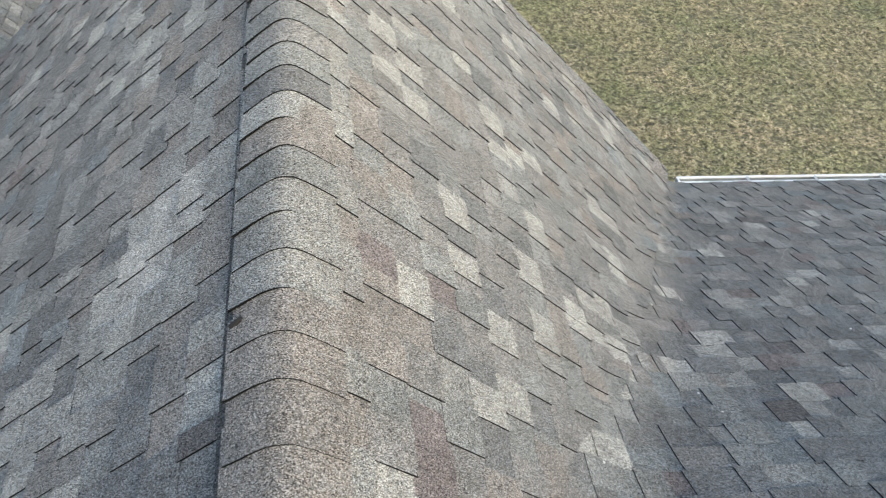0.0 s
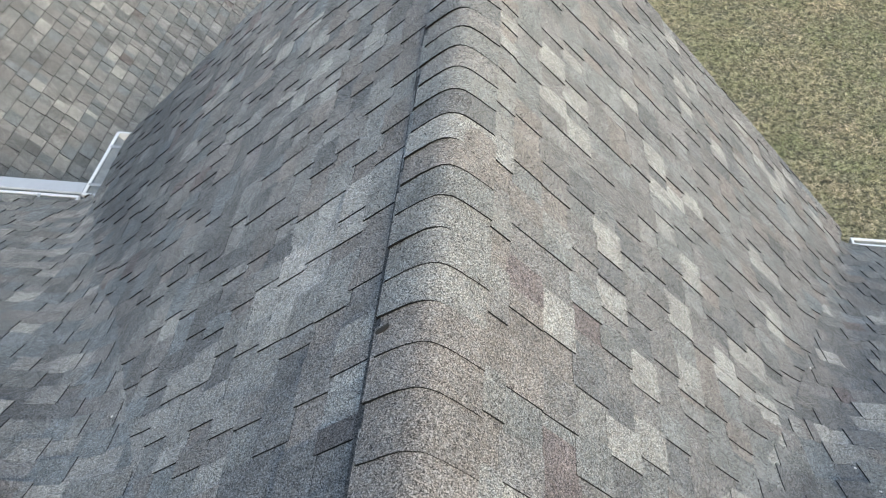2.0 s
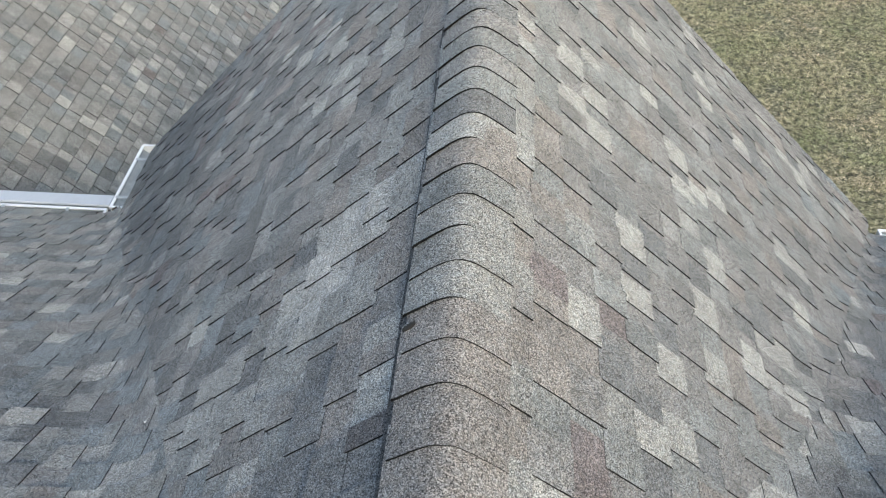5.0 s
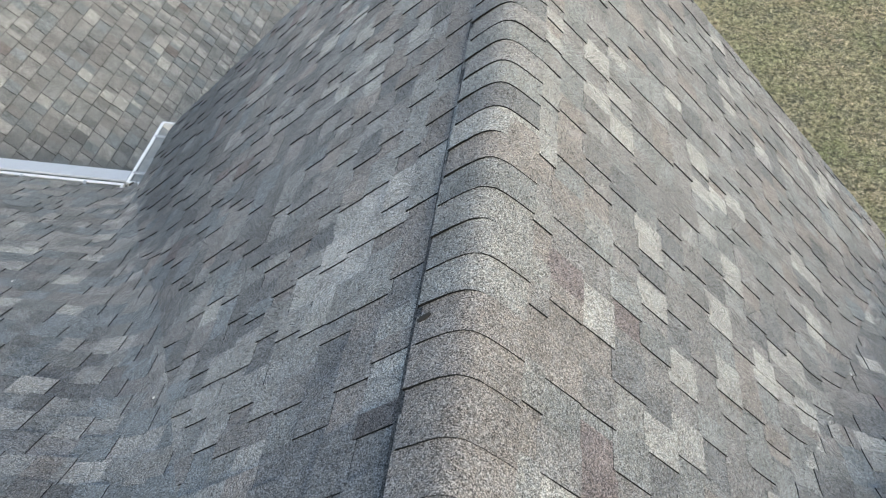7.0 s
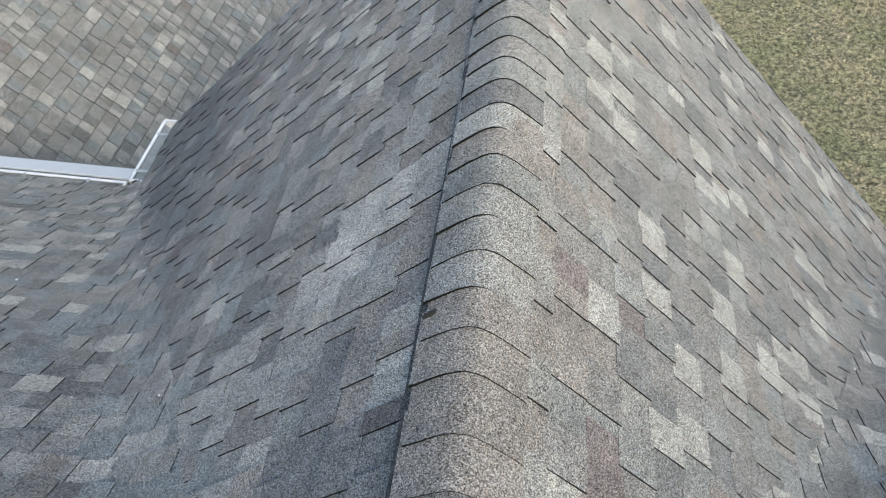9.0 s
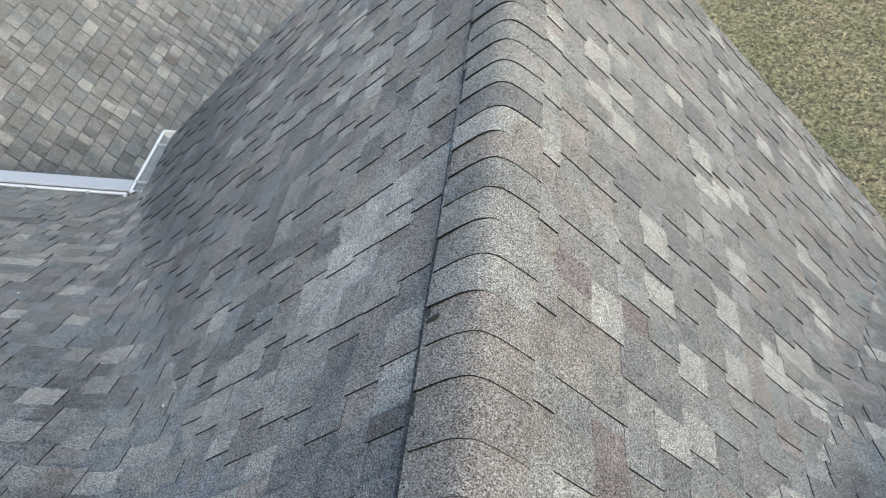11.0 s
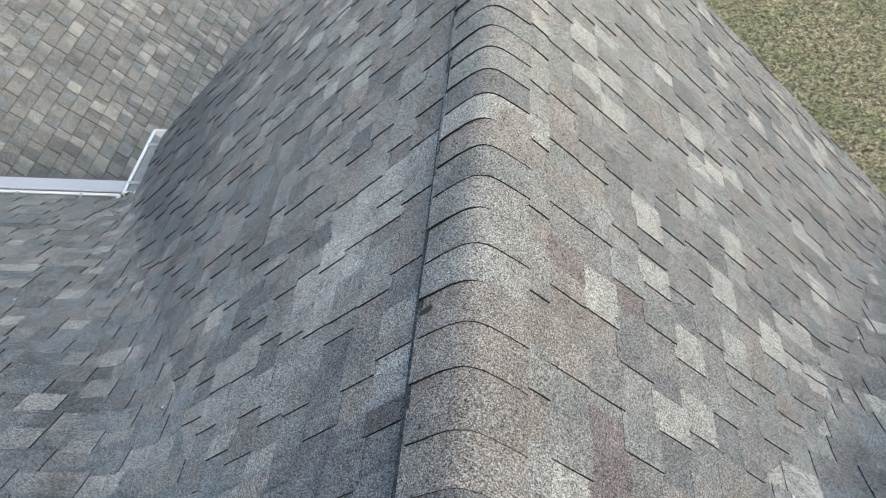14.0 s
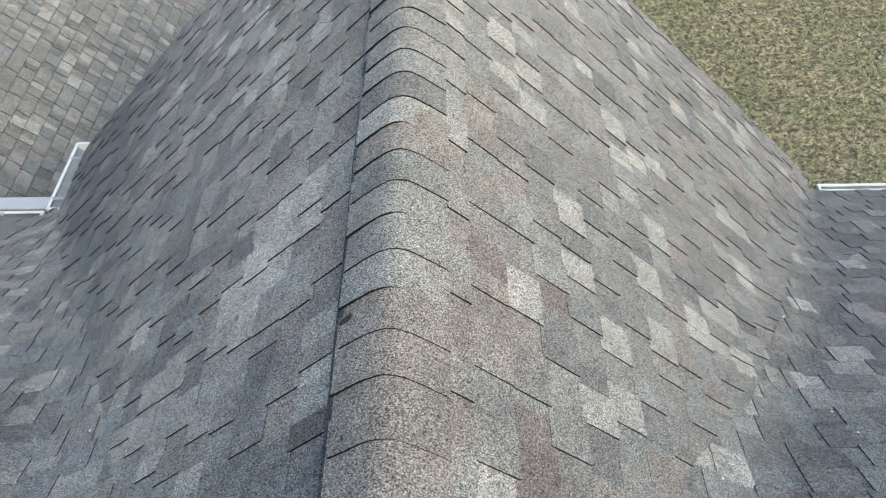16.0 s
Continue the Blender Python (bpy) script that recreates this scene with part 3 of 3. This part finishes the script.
ridge = part("ridge_board", box_mesh("ridge_board", (-0.02, -0.7, -0.12), (0.02, GABLE_Y, -0.06), felt_mat), house)
rnd = random.Random(21)
cap_tone = {0: SLATE, 1: MID, 2: GREY, 3: MID, 4: GREY, 5: SLATE, 6: LIGHT, 7: WARM, 8: GREY, 9: LIGHT, 10: LIGHT, 11: LIGHT, 12: WARM, 13: WARM, 14: WARM, 15: WARM}
for i in range(-17, 29):
    tone = cap_tone.get(i, rnd.choice((GREY, MID, SLATE, WARM)))
    y = CAP_Y - CAP_STEP * i + rnd.uniform(-0.003, 0.003) - (0.029 if i > 13 else 0.0)
    if -0.86 < y < GABLE_Y - 0.1:
        v, f, sl = ridge_cap(rnd, cap_skew(y))
        me = mesh_of("ridge_cap", v, f, (TONES[tone], edge_mat, gap_shade_mat), sl)
        for p in me.polygons:
            p.use_smooth = p.material_index == 0
        part("ridge_cap", me, ridge, m=pose(rnd.uniform(-0.0035, 0.0035), y, 0.0, 0, 0, rnd.uniform(-1.1, 1.1)))

# ---- shingles ----
CUTS_R = {
    -1: [0.84, 1.152, 1.464, 1.788, 2.103, 2.42],
    0: [1, 1.27, 1.54, 1.88, 2.19, 2.45, 2.79, 3.07],
    1: [0.95, 1.27, 1.55, 1.89, 2.19, 2.32, 2.61, 2.96, 3.24],
    2: [1.15, 1.44, 1.76, 2.01, 2.29, 2.62, 2.85, 3.01, 3.33, 3.67],
    3: [1.29, 1.67, 1.85, 1.99, 2.11, 2.58, 2.83, 3.15, 3.45, 3.7],
    4: [1.36, 1.62, 1.93, 2.22, 2.38, 2.84, 3.17, 3.45, 3.79],
    5: [1.5, 1.81, 2.11, 2.26, 2.55, 2.88, 3.19, 3.48, 3.79],
    6: [1.67, 1.77, 2.07, 2.42, 2.7, 3.02, 3.34, 3.65, 3.92],
    7: [1.79, 2.06, 2.41, 2.74, 3.07, 3.36, 3.66],
    8: [1.99, 2.32, 2.52, 2.85, 3.22, 3.56, 3.89, 4.23],
    9: [2.1, 2.31, 2.66, 3.05, 3.42, 3.86],
}
FAR_R = {
    5: [4.13],
    6: [4.24],
    7: [4.01, 4.36, 4.72],
    8: [4.57, 4.72],
    9: [3.28, 3.74, 4.1, 4.45, 4.69],
    10: [2.55, 2.88, 3.27, 3.61, 3.92, 4.19, 4.54],
    11: [2.73, 2.89, 3.18, 3.48, 3.83, 4.12, 4.48, 4.61],
    12: [2.97, 3.29, 3.62, 3.84, 4.21, 4.57, 4.9],
    13: [2.94, 3.23, 3.48, 3.77, 4.1, 4.47, 4.68],
    14: [3.17, 3.47, 3.79, 4.1, 4.47, 4.71],
    15: [3.45, 3.8, 4.12, 4.73],
    16: [3.54, 3.83, 4.27, 4.62],
    17: [3.75, 4.05, 4.36, 4.73],
    18: [4.01, 4.34],
    19: [4.12],
}
for row, starts in FAR_R.items():
    CUTS_R[row] = CUTS_R.get(row, []) + starts
TONES_R = {
    -1: [(0.89, 1.02, LIGHT), (1.16, 1.29, LIGHT), (1.55, 1.68, LIGHT), (1.76, 1.89, LIGHT), (2.24, 2.37, LIGHT), (2.51, 2.64, LIGHT)],
    0: [(0.90, 1.03, PALE), (1.62, 1.75, BROWN), (2.45, 2.55, WARM)],
    1: [(0.95, 1.12, BROWN), (1.10, 1.23, BROWN), (1.55, 1.72, PALE), (2.71, 2.84, PALE), (2.96, 3.13, PALE)],
    2: [(1.15, 1.30, GREY), (1.66, 1.79, BROWN), (2.62, 2.76, PALE), (2.85, 3.00, PALE), (3.15, 3.28, PALE)],
    3: [(1.29, 1.42, PALE), (1.85, 1.97, PALE), (1.99, 2.13, SLATE), (2.11, 2.28, PALE), (3.15, 3.25, GREY)],
    4: [(1.36, 1.50, PALE), (1.62, 1.77, PALE), (1.75, 1.88, GREY), (1.77, 1.90, SLATE), (2.22, 2.34, SLATE), (2.84, 3.00, WARM)],
    5: [(1.36, 1.49, SLATE), (3.37, 3.50, PALE), (3.90, 4.03, PALE)],
    6: [(1.77, 1.93, PALE), (2.07, 2.24, PALE), (2.24, 2.37, SLATE), (2.70, 2.87, GREY), (2.82, 2.95, PALE), (3.02, 3.19, PALE), (3.34, 3.51, SLATE)],
    7: [(1.79, 1.89, WARM), (2.28, 2.41, GREY), (2.41, 2.58, PALE), (2.88, 3.01, PALE)],
    8: [(1.36, 1.49, GREY), (1.53, 1.66, GREY), (1.68, 1.81, WARM), (1.99, 2.16, PALE), (2.22, 2.35, SLATE), (3.00, 3.13, PALE)],
    9: [(1.99, 2.12, PALE), (2.20, 2.30, PALE), (2.31, 2.48, SLATE), (3.96, 4.09, PALE), (4.20, 4.33, PALE), (4.70, 4.83, PALE)],
    10: [(1.99, 2.12, PALE), (2.22, 2.35, PALE), (2.25, 2.38, PALE)],
    11: [(3.90, 4.03, PALE)],
    12: [(2.66, 2.79, PALE), (2.71, 2.84, PALE), (3.09, 3.26, PALE)],
    13: [(3.07, 3.20, PALE), (4.04, 4.17, PALE), (4.26, 4.39, SLATE)],
    14: [(4.64, 4.77, PALE)],
    15: [(4.39, 4.52, PALE)],
}
CUTS_L = {
    0: [1.05, 1.28, 1.58, 1.87, 2.14, 2.31, 2.59, 2.89],
    1: [1.24, 1.53, 1.83, 1.95, 2.23, 2.53, 2.82, 3.1],
    2: [1.14, 1.46, 1.54, 1.84, 2.12, 2.4, 2.76, 3.01, 3.32],
    3: [1.27, 1.55, 1.82, 2.12, 2.36, 2.64, 2.92, 3.24],
    4: [1.29, 1.59, 1.87, 2.17, 2.47, 2.74, 3.03, 3.37, 3.71],
    5: [1.37, 1.65, 1.85, 2.07, 2.36, 2.64, 3.05, 3.42],
    6: [1.27, 1.56, 1.79, 2.04, 2.36, 2.63, 2.97, 3.27, 3.55, 3.91],
    7: [1.41, 1.57, 1.85, 2.14, 2.43],
    8: [1.66, 2.01, 2.27],
    9: [1.8, 2.07, 2.38],
    10: [1.78, 2.05, 2.32, 2.45],
}
FAR_L = {
    4: [3.14],
    5: [2.81, 3.63, 3.88],
    7: [2.97, 3.24, 3.38, 3.66, 3.96],
    8: [3, 3.27, 3.55, 3.95, 4.27],
    9: [2.6, 3.25, 3.53, 3.8, 4.11, 4.39],
    10: [2.71, 2.96, 3.26, 3.4, 3.6, 3.92, 4.6],
    11: [2.81, 3.08, 3.19, 3.45, 3.73, 4.05, 4.17, 4.5],
    12: [3.09, 3.37, 3.63, 4.79],
    13: [2.98, 3.24, 3.51, 3.72, 4.04, 4.3, 4.64],
    14: [3.23, 3.5, 3.67, 3.98, 4.25, 4.58, 4.79, 5.02],
    15: [3.2, 3.45, 3.99, 4.57, 4.86],
    16: [3.19, 3.47, 4.06, 4.21, 4.46, 4.86],
    17: [3.76, 4.04, 4.74, 5.06],
    18: [3.38, 3.65, 4.2, 4.47],
    19: [3.72, 3.98],
    20: [3.69, 3.96, 4.63],
    22: [4.51, 4.88],
    23: [4.35, 4.65],
    24: [4.41],
}
for row, starts in FAR_L.items():
    CUTS_L[row] = CUTS_L.get(row, []) + starts
TONES_L = {
    -1: [(0.98, 1.10, WARM)],
    0: [(0.86, 1.05, SLATE), (1.05, 1.12, DARK), (1.12, 1.23, LIGHT), (1.58, 1.70, WARM), (1.87, 2.14, LIGHT)],
    1: [(0.80, 0.93, SLATE), (0.93, 1.10, SLATE), (1.53, 1.75, LIGHT), (1.83, 1.95, CHALK), (1.95, 2.12, CHALK), (2.23, 2.36, LIGHT)],
    2: [(0.86, 1.14, SLATE), (1.14, 1.31, SLATE), (1.54, 1.70, LIGHT), (1.71, 1.84, CHALK), (1.84, 1.97, CHALK), (1.97, 2.11, CHALK), (2.76, 2.86, WARM)],
    3: [(0.95, 1.12, SLATE), (1.14, 1.27, GREY), (1.40, 1.54, LIGHT), (1.55, 1.66, PALE), (1.66, 1.80, CHALK), (1.82, 1.95, CHALK), (1.95, 2.11, PALE), (2.36, 2.53, SLATE), (3.24, 3.34, SLATE)],
    4: [(1.29, 1.42, LIGHT), (1.43, 1.56, LIGHT), (1.59, 1.70, LIGHT), (1.70, 1.86, PALE), (1.96, 2.09, SLATE), (2.88, 3.01, PALE)],
    5: [(1.37, 1.51, LIGHT), (1.65, 1.80, LIGHT), (3.21, 3.34, PALE)],
    6: [(1.27, 1.45, LIGHT), (1.56, 1.73, LIGHT), (2.36, 2.53, SLATE), (2.72, 2.85, SLATE), (2.97, 3.07, SLATE), (3.06, 3.19, PALE)],
    7: [(1.41, 1.56, LIGHT), (1.57, 1.70, LIGHT), (2.14, 2.24, SLATE), (3.91, 4.01, PALE)],
    8: [(1.32, 1.45, LIGHT), (1.39, 1.52, LIGHT), (1.66, 1.82, SLATE), (2.01, 2.18, GREY), (2.15, 2.28, SLATE), (3.08, 3.18, SLATE), (3.68, 3.80, SLATE)],
    9: [(1.93, 2.06, PALE), (3.83, 3.96, PALE)],
    10: [(1.78, 1.95, SLATE), (2.32, 2.48, SLATE), (2.81, 2.91, SLATE)],
    11: [(3.01, 3.14, SLATE), (4.12, 4.25, PALE)],
    12: [(2.20, 2.33, SLATE), (2.44, 2.57, SLATE)],
    14: [(2.76, 2.89, SLATE), (4.08, 4.21, PALE)],
    15: [(3.32, 3.45, SLATE), (4.00, 4.13, PALE)],
    17: [(2.93, 3.06, SLATE), (3.23, 3.36, SLATE)],
    18: [(2.79, 2.92, SLATE)],
}
CUTS_MAIN_R = {
    0: [1.36, 1.56, 1.92],
    1: [1.02, 1.38, 1.59, 1.89],
    2: [1.18, 1.383, 1.66, 2.02],
    3: [1.30, 1.555, 1.91, 2.25],
    4: [1.329, 1.69, 2.05, 2.35],
    5: [1.40, 1.60, 2.15, 2.50],
    6: [1.475, 1.569, 1.745, 2.09, 2.44],
    7: [1.655, 2.01, 2.35, 2.78],
    8: [1.567, 1.89, 2.23, 2.39, 2.57],
    9: [1.85, 2.17, 2.49, 2.83],
    10: [1.78, 2.105, 2.42, 2.69],
    11: [1.815, 2.20, 2.52],
}
TONES_MAIN_R = {
    1: [(1.02, 1.17, PALE)],
    0: [(1.56, 1.66, SLATE), (1.68, 1.81, LIGHT)],
    2: [(1.46, 1.59, SLATE), (1.66, 1.82, GREY), (2.02, 2.14, SLATE)],
    3: [(1.67, 1.80, GREY)],
    4: [(1.70, 1.80, GREY), (1.91, 2.04, SLATE), (2.05, 2.22, PALE)],
    5: [(1.61, 1.78, LIGHT), (1.84, 1.97, LIGHT), (2.27, 2.40, SLATE)],
    6: [(1.61, 1.74, PALE), (2.09, 2.26, BROWN)],
    7: [(2.01, 2.18, SLATE), (2.53, 2.66, LIGHT)],
    8: [(1.72, 1.85, SLATE), (1.91, 2.07, PALE), (2.23, 2.40, SLATE), (2.39, 2.56, SLATE)],
    9: [(2.17, 2.29, SLATE)],
    10: [(2.58, 2.71, LIGHT)],
    11: [(2.00, 2.13, SLATE), (2.49, 2.62, LIGHT), (2.89, 3.02, SLATE)],
    12: [(1.89, 2.02, PALE), (2.19, 2.32, LIGHT)],
    13: [(2.73, 2.86, PALE)],
    14: [(2.24, 2.37, LIGHT)],
    15: [(3.11, 3.24, LIGHT)],
    16: [(2.23, 2.36, BROWN)],
    17: [(2.45, 2.58, PALE)],
    18: [(2.65, 2.78, SLATE)],
    19: [(2.96, 3.09, LIGHT)],
    21: [(3.03, 3.16, PALE)],
    22: [(2.83, 2.96, LIGHT), (3.66, 3.79, LIGHT)],
    23: [(3.59, 3.72, PALE)],
}
CUTS_MAIN_L = {
    0: [1.23, 1.53],
    1: [1.115, 1.40],
    2: [1.15, 1.297, 1.64],
    3: [1.38, 1.69],
    4: [1.29, 1.515, 1.81],
    5: [1.42, 1.68],
    6: [1.40, 1.56, 1.775],
    7: [1.376, 1.595, 1.92],
    8: [1.50, 1.735],
    9: [1.555, 1.855],
    10: [1.683, 1.873, 2.43],
    11: [2.06, 2.30],
    12: [1.87, 1.99, 2.61],
    13: [2.31],
    14: [2.21, 2.54],
    15: [2.05, 2.33, 2.60],
    16: [2.29, 2.63, 2.90],
    17: [2.42, 2.72],
    19: [2.47, 2.79, 3.05],
    20: [2.58, 2.90],
    21: [2.53, 2.85, 3.13],
    22: [2.75, 3.04],
}
TONES_MAIN_L = {
    -1: [(0.96, 1.09, LIGHT), (1.20, 1.33, PALE), (1.37, 1.50, WARM)],
    0: [(1.53, 1.68, SLATE)],
    1: [(1.38, 1.51, LIGHT), (1.51, 1.64, GREY), (1.66, 1.79, LIGHT)],
    2: [(1.23, 1.36, GREY), (1.64, 1.74, SLATE)],
    3: [(1.38, 1.50, SLATE), (1.69, 1.85, PALE)],
    4: [(1.53, 1.65, LIGHT), (1.67, 1.80, SLATE)],
    5: [(1.49, 1.62, GREY), (1.58, 1.71, SLATE)],
    6: [(1.49, 1.62, PALE), (1.77, 1.87, LIGHT), (1.96, 2.09, SLATE)],
    7: [(1.69, 1.82, SLATE)],
    9: [(1.49, 1.62, LIGHT), (1.96, 2.09, PALE)],
    10: [(1.78, 1.91, LIGHT)],
    11: [(2.30, 2.40, SLATE)],
    12: [(2.15, 2.28, PALE)],
    13: [(1.89, 2.02, LIGHT), (2.15, 2.28, LIGHT), (2.39, 2.52, SLATE)],
    15: [(2.60, 2.70, PALE)],
    16: [(2.29, 2.46, LIGHT)],
    18: [(2.30, 2.43, PALE)],
    19: [(2.61, 2.74, SLATE)],
    20: [(2.31, 2.44, LIGHT), (2.58, 2.68, LIGHT)],
    22: [(3.04, 3.14, SLATE)],
    23: [(2.35, 2.48, PALE), (2.75, 2.88, LIGHT)],
    25: [(2.65, 2.78, PALE), (3.30, 3.43, LIGHT)],
}
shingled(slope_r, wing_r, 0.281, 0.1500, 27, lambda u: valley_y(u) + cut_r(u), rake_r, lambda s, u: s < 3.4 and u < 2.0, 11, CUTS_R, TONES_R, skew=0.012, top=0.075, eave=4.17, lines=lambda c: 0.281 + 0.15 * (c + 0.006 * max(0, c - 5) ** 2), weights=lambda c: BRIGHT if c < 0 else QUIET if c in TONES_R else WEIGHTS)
# floor of the gap beside the caps; its shade is put into the colour
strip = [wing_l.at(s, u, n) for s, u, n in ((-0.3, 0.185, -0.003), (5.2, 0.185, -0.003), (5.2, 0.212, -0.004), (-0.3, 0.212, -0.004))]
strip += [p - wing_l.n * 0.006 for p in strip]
part("starter_strip", mesh_of("starter_strip", strip, [(0, 1, 2, 3), (7, 6, 5, 4), (0, 4, 5, 1), (1, 5, 6, 2), (2, 6, 7, 3), (3, 7, 4, 0)], (gap_shade_mat,)), slope_l, "strip painted dark for the shaded gap beside the ridge caps")
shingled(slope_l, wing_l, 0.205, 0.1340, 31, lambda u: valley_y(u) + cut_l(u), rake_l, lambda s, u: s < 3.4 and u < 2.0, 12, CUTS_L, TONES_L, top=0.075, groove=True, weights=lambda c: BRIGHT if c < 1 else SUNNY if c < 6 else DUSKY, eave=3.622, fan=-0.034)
near_main = lambda s, u: 1.0 < s < 4.0 and 0.8 < u < 3.6


def lines_r(k):
    """The main slope's course lines on the lawn side; the exposures shrink a little towards the eave."""
    u = 1.395 + 0.143 * k if k < 0 else 1.395 + 0.1455 * k - 0.0008 * k * k if k < 12 else 3.026 + 0.1263 * (k - 12)
    return min(u, U_R + 0.01) - U_TOP


def lines_l(k):
    u = 1.52 + 0.143 * k if k < 0 else 1.52 + 0.1335 * k - 0.00061 * k * k
    return min(u, U_L + 0.01) - U_TOP


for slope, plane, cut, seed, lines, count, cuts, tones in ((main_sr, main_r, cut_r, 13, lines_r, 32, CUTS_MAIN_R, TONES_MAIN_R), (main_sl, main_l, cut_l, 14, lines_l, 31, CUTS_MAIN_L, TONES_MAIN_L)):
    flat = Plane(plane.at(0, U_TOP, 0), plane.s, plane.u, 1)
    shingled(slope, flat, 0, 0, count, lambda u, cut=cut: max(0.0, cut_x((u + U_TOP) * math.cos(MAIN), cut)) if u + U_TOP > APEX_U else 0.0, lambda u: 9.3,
             lambda s, u: near_main(s, u + U_TOP), seed, cuts, tones, weights=BLUISH if plane is main_l else SHADY, lines=lines, start=-43)


def valley_liner(parent, side, cut):
    """The woven strip of shingle that lines a valley under the cut edges."""
    us = [0.75 + 0.1 * i for i in range(30)]
    rows = []
    for u in us:
        x = u * math.cos(PITCH)
        for k in range(7):
            y = valley_y(u) + cut(u) - 0.15 + 0.05 * k
            p = Vector((side * x, y, -x * TP))
            rows.append((p.x, p.y, p.z + swell(p) - 0.0015))
    n = len(rows)
    rows += [(x, y, z - 0.006) for x, y, z in rows]
    faces = []
    for i in range(len(us) - 1):
        for k in range(6):
            a = 7 * i + k
            f = (a, a + 1, a + 8, a + 7) if side < 0 else (a, a + 7, a + 8, a + 1)
            faces += [f, tuple(n + j for j in reversed(f))]
    part("valley_liner", mesh_of("valley_liner", rows, faces, (TONES[MID],)), parent, "grey shingle strip lining the valley")


valley_liner(slope_r, 1, cut_r)
valley_liner(slope_l, -1, cut_l)
shingled(main_sb, main_b, 0.1, 0.143, 46, lambda u: -9.3, lambda u: 9.3, lambda s, u: False, 15)
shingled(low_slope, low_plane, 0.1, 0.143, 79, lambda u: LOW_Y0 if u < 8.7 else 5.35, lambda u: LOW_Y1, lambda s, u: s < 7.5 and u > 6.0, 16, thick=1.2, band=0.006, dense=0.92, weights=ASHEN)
shingled(low_slope_b, low_back, 0.1, 0.143, 79, lambda u: LOW_Y0, lambda u: LOW_Y1, lambda s, u: False, 17)


# ---- small things on the roof ----
dab_mat = plain("white_speck", (0.75, 0.74, 0.71), 0.5, vary=0.1, scale=60)
leaf_mat = plain("wet_leaf_litter", (0.035, 0.028, 0.020), 0.8, vary=0.4, scale=60)


def blob(name, size, flat, mat, seed, rough=0.35):
    """A small uneven lump, flattened on its support."""
    bm = bmesh.new()
    bmesh.ops.create_icosphere(bm, subdivisions=2, radius=size)
    r = random.Random(seed)
    off = Vector((r.uniform(0, 9), r.uniform(0, 9), r.uniform(0, 9)))
    for v in bm.verts:
        v.co *= 1 + rough * noise.noise(v.co / size * 1.3 + off)
        v.co.z *= flat
    me = bpy.data.meshes.new(name)
    bm.to_mesh(me)
    bm.free()
    me.materials.append(mat)
    return me


dab_shapes = [blob("white_dab", 0.0055, 0.5, dab_mat, i) for i in range(3)]
spots = [(main_r, 1.669, 1.834), (main_r, 2.729, 2.307), (main_r, 1.70, 1.697), (main_l, 1.60, 2.118), (main_l, 1.587, 2.145), (main_l, 3.129, 3.574),
         (main_l, 2.474, 2.658), (main_l, 1.37, 1.722), (main_l, 2.231, 3.467), (main_l, 2.02, 3.05), (main_l, 2.75, 3.02)]
for i, (plane, s, y) in enumerate(spots):
    m = plane.matrix(s, y / math.cos(MAIN))
    m.translation += plane.n * 0.009
    tagged(part("white_dab", dab_shapes[i % 3], m=m), "small white dab on the shingles", "sealant dab", "white dabs on the roof")
for plane, s, x in ((wing_r, 1.361, 1.028), (wing_r, 2.574, 1.77), (wing_l, 1.648, 1.166)):
    p = plane.at(s, x / math.cos(PITCH), 0.009)
    m = plane.matrix(s, x / math.cos(PITCH))
    m.translation = p
    tagged(part("white_dab", dab_shapes[0], m=m), "small white dab at the valley's cut edge", "sealant dab", "white dabs on the roof")
tagged(part("leaf_clump", blob("leaf_clump", 0.024, 0.6, leaf_mat, 9, 0.9), m=pose(-2.752, EAVE_LEFT + 0.045, GZ_L + 0.012)), "dark wet leaf clump in the gutter's inside corner", "leaves")
# lump added for a dark scuff on the cap, in the leaf material
scrap = blob("scuff_lump", 0.010, 0.35, leaf_mat, 4, 0.6)
scrap.transform(Matrix.Diagonal((2.6, 1.0, 0.8, 1.0)))
tagged(part("scuff_lump", scrap, m=pose(-0.116, 1.331, cap_height(-0.116) + 0.006, 0, -42, 8)), "small dark lump standing for a scuff on a ridge cap", "leaves")
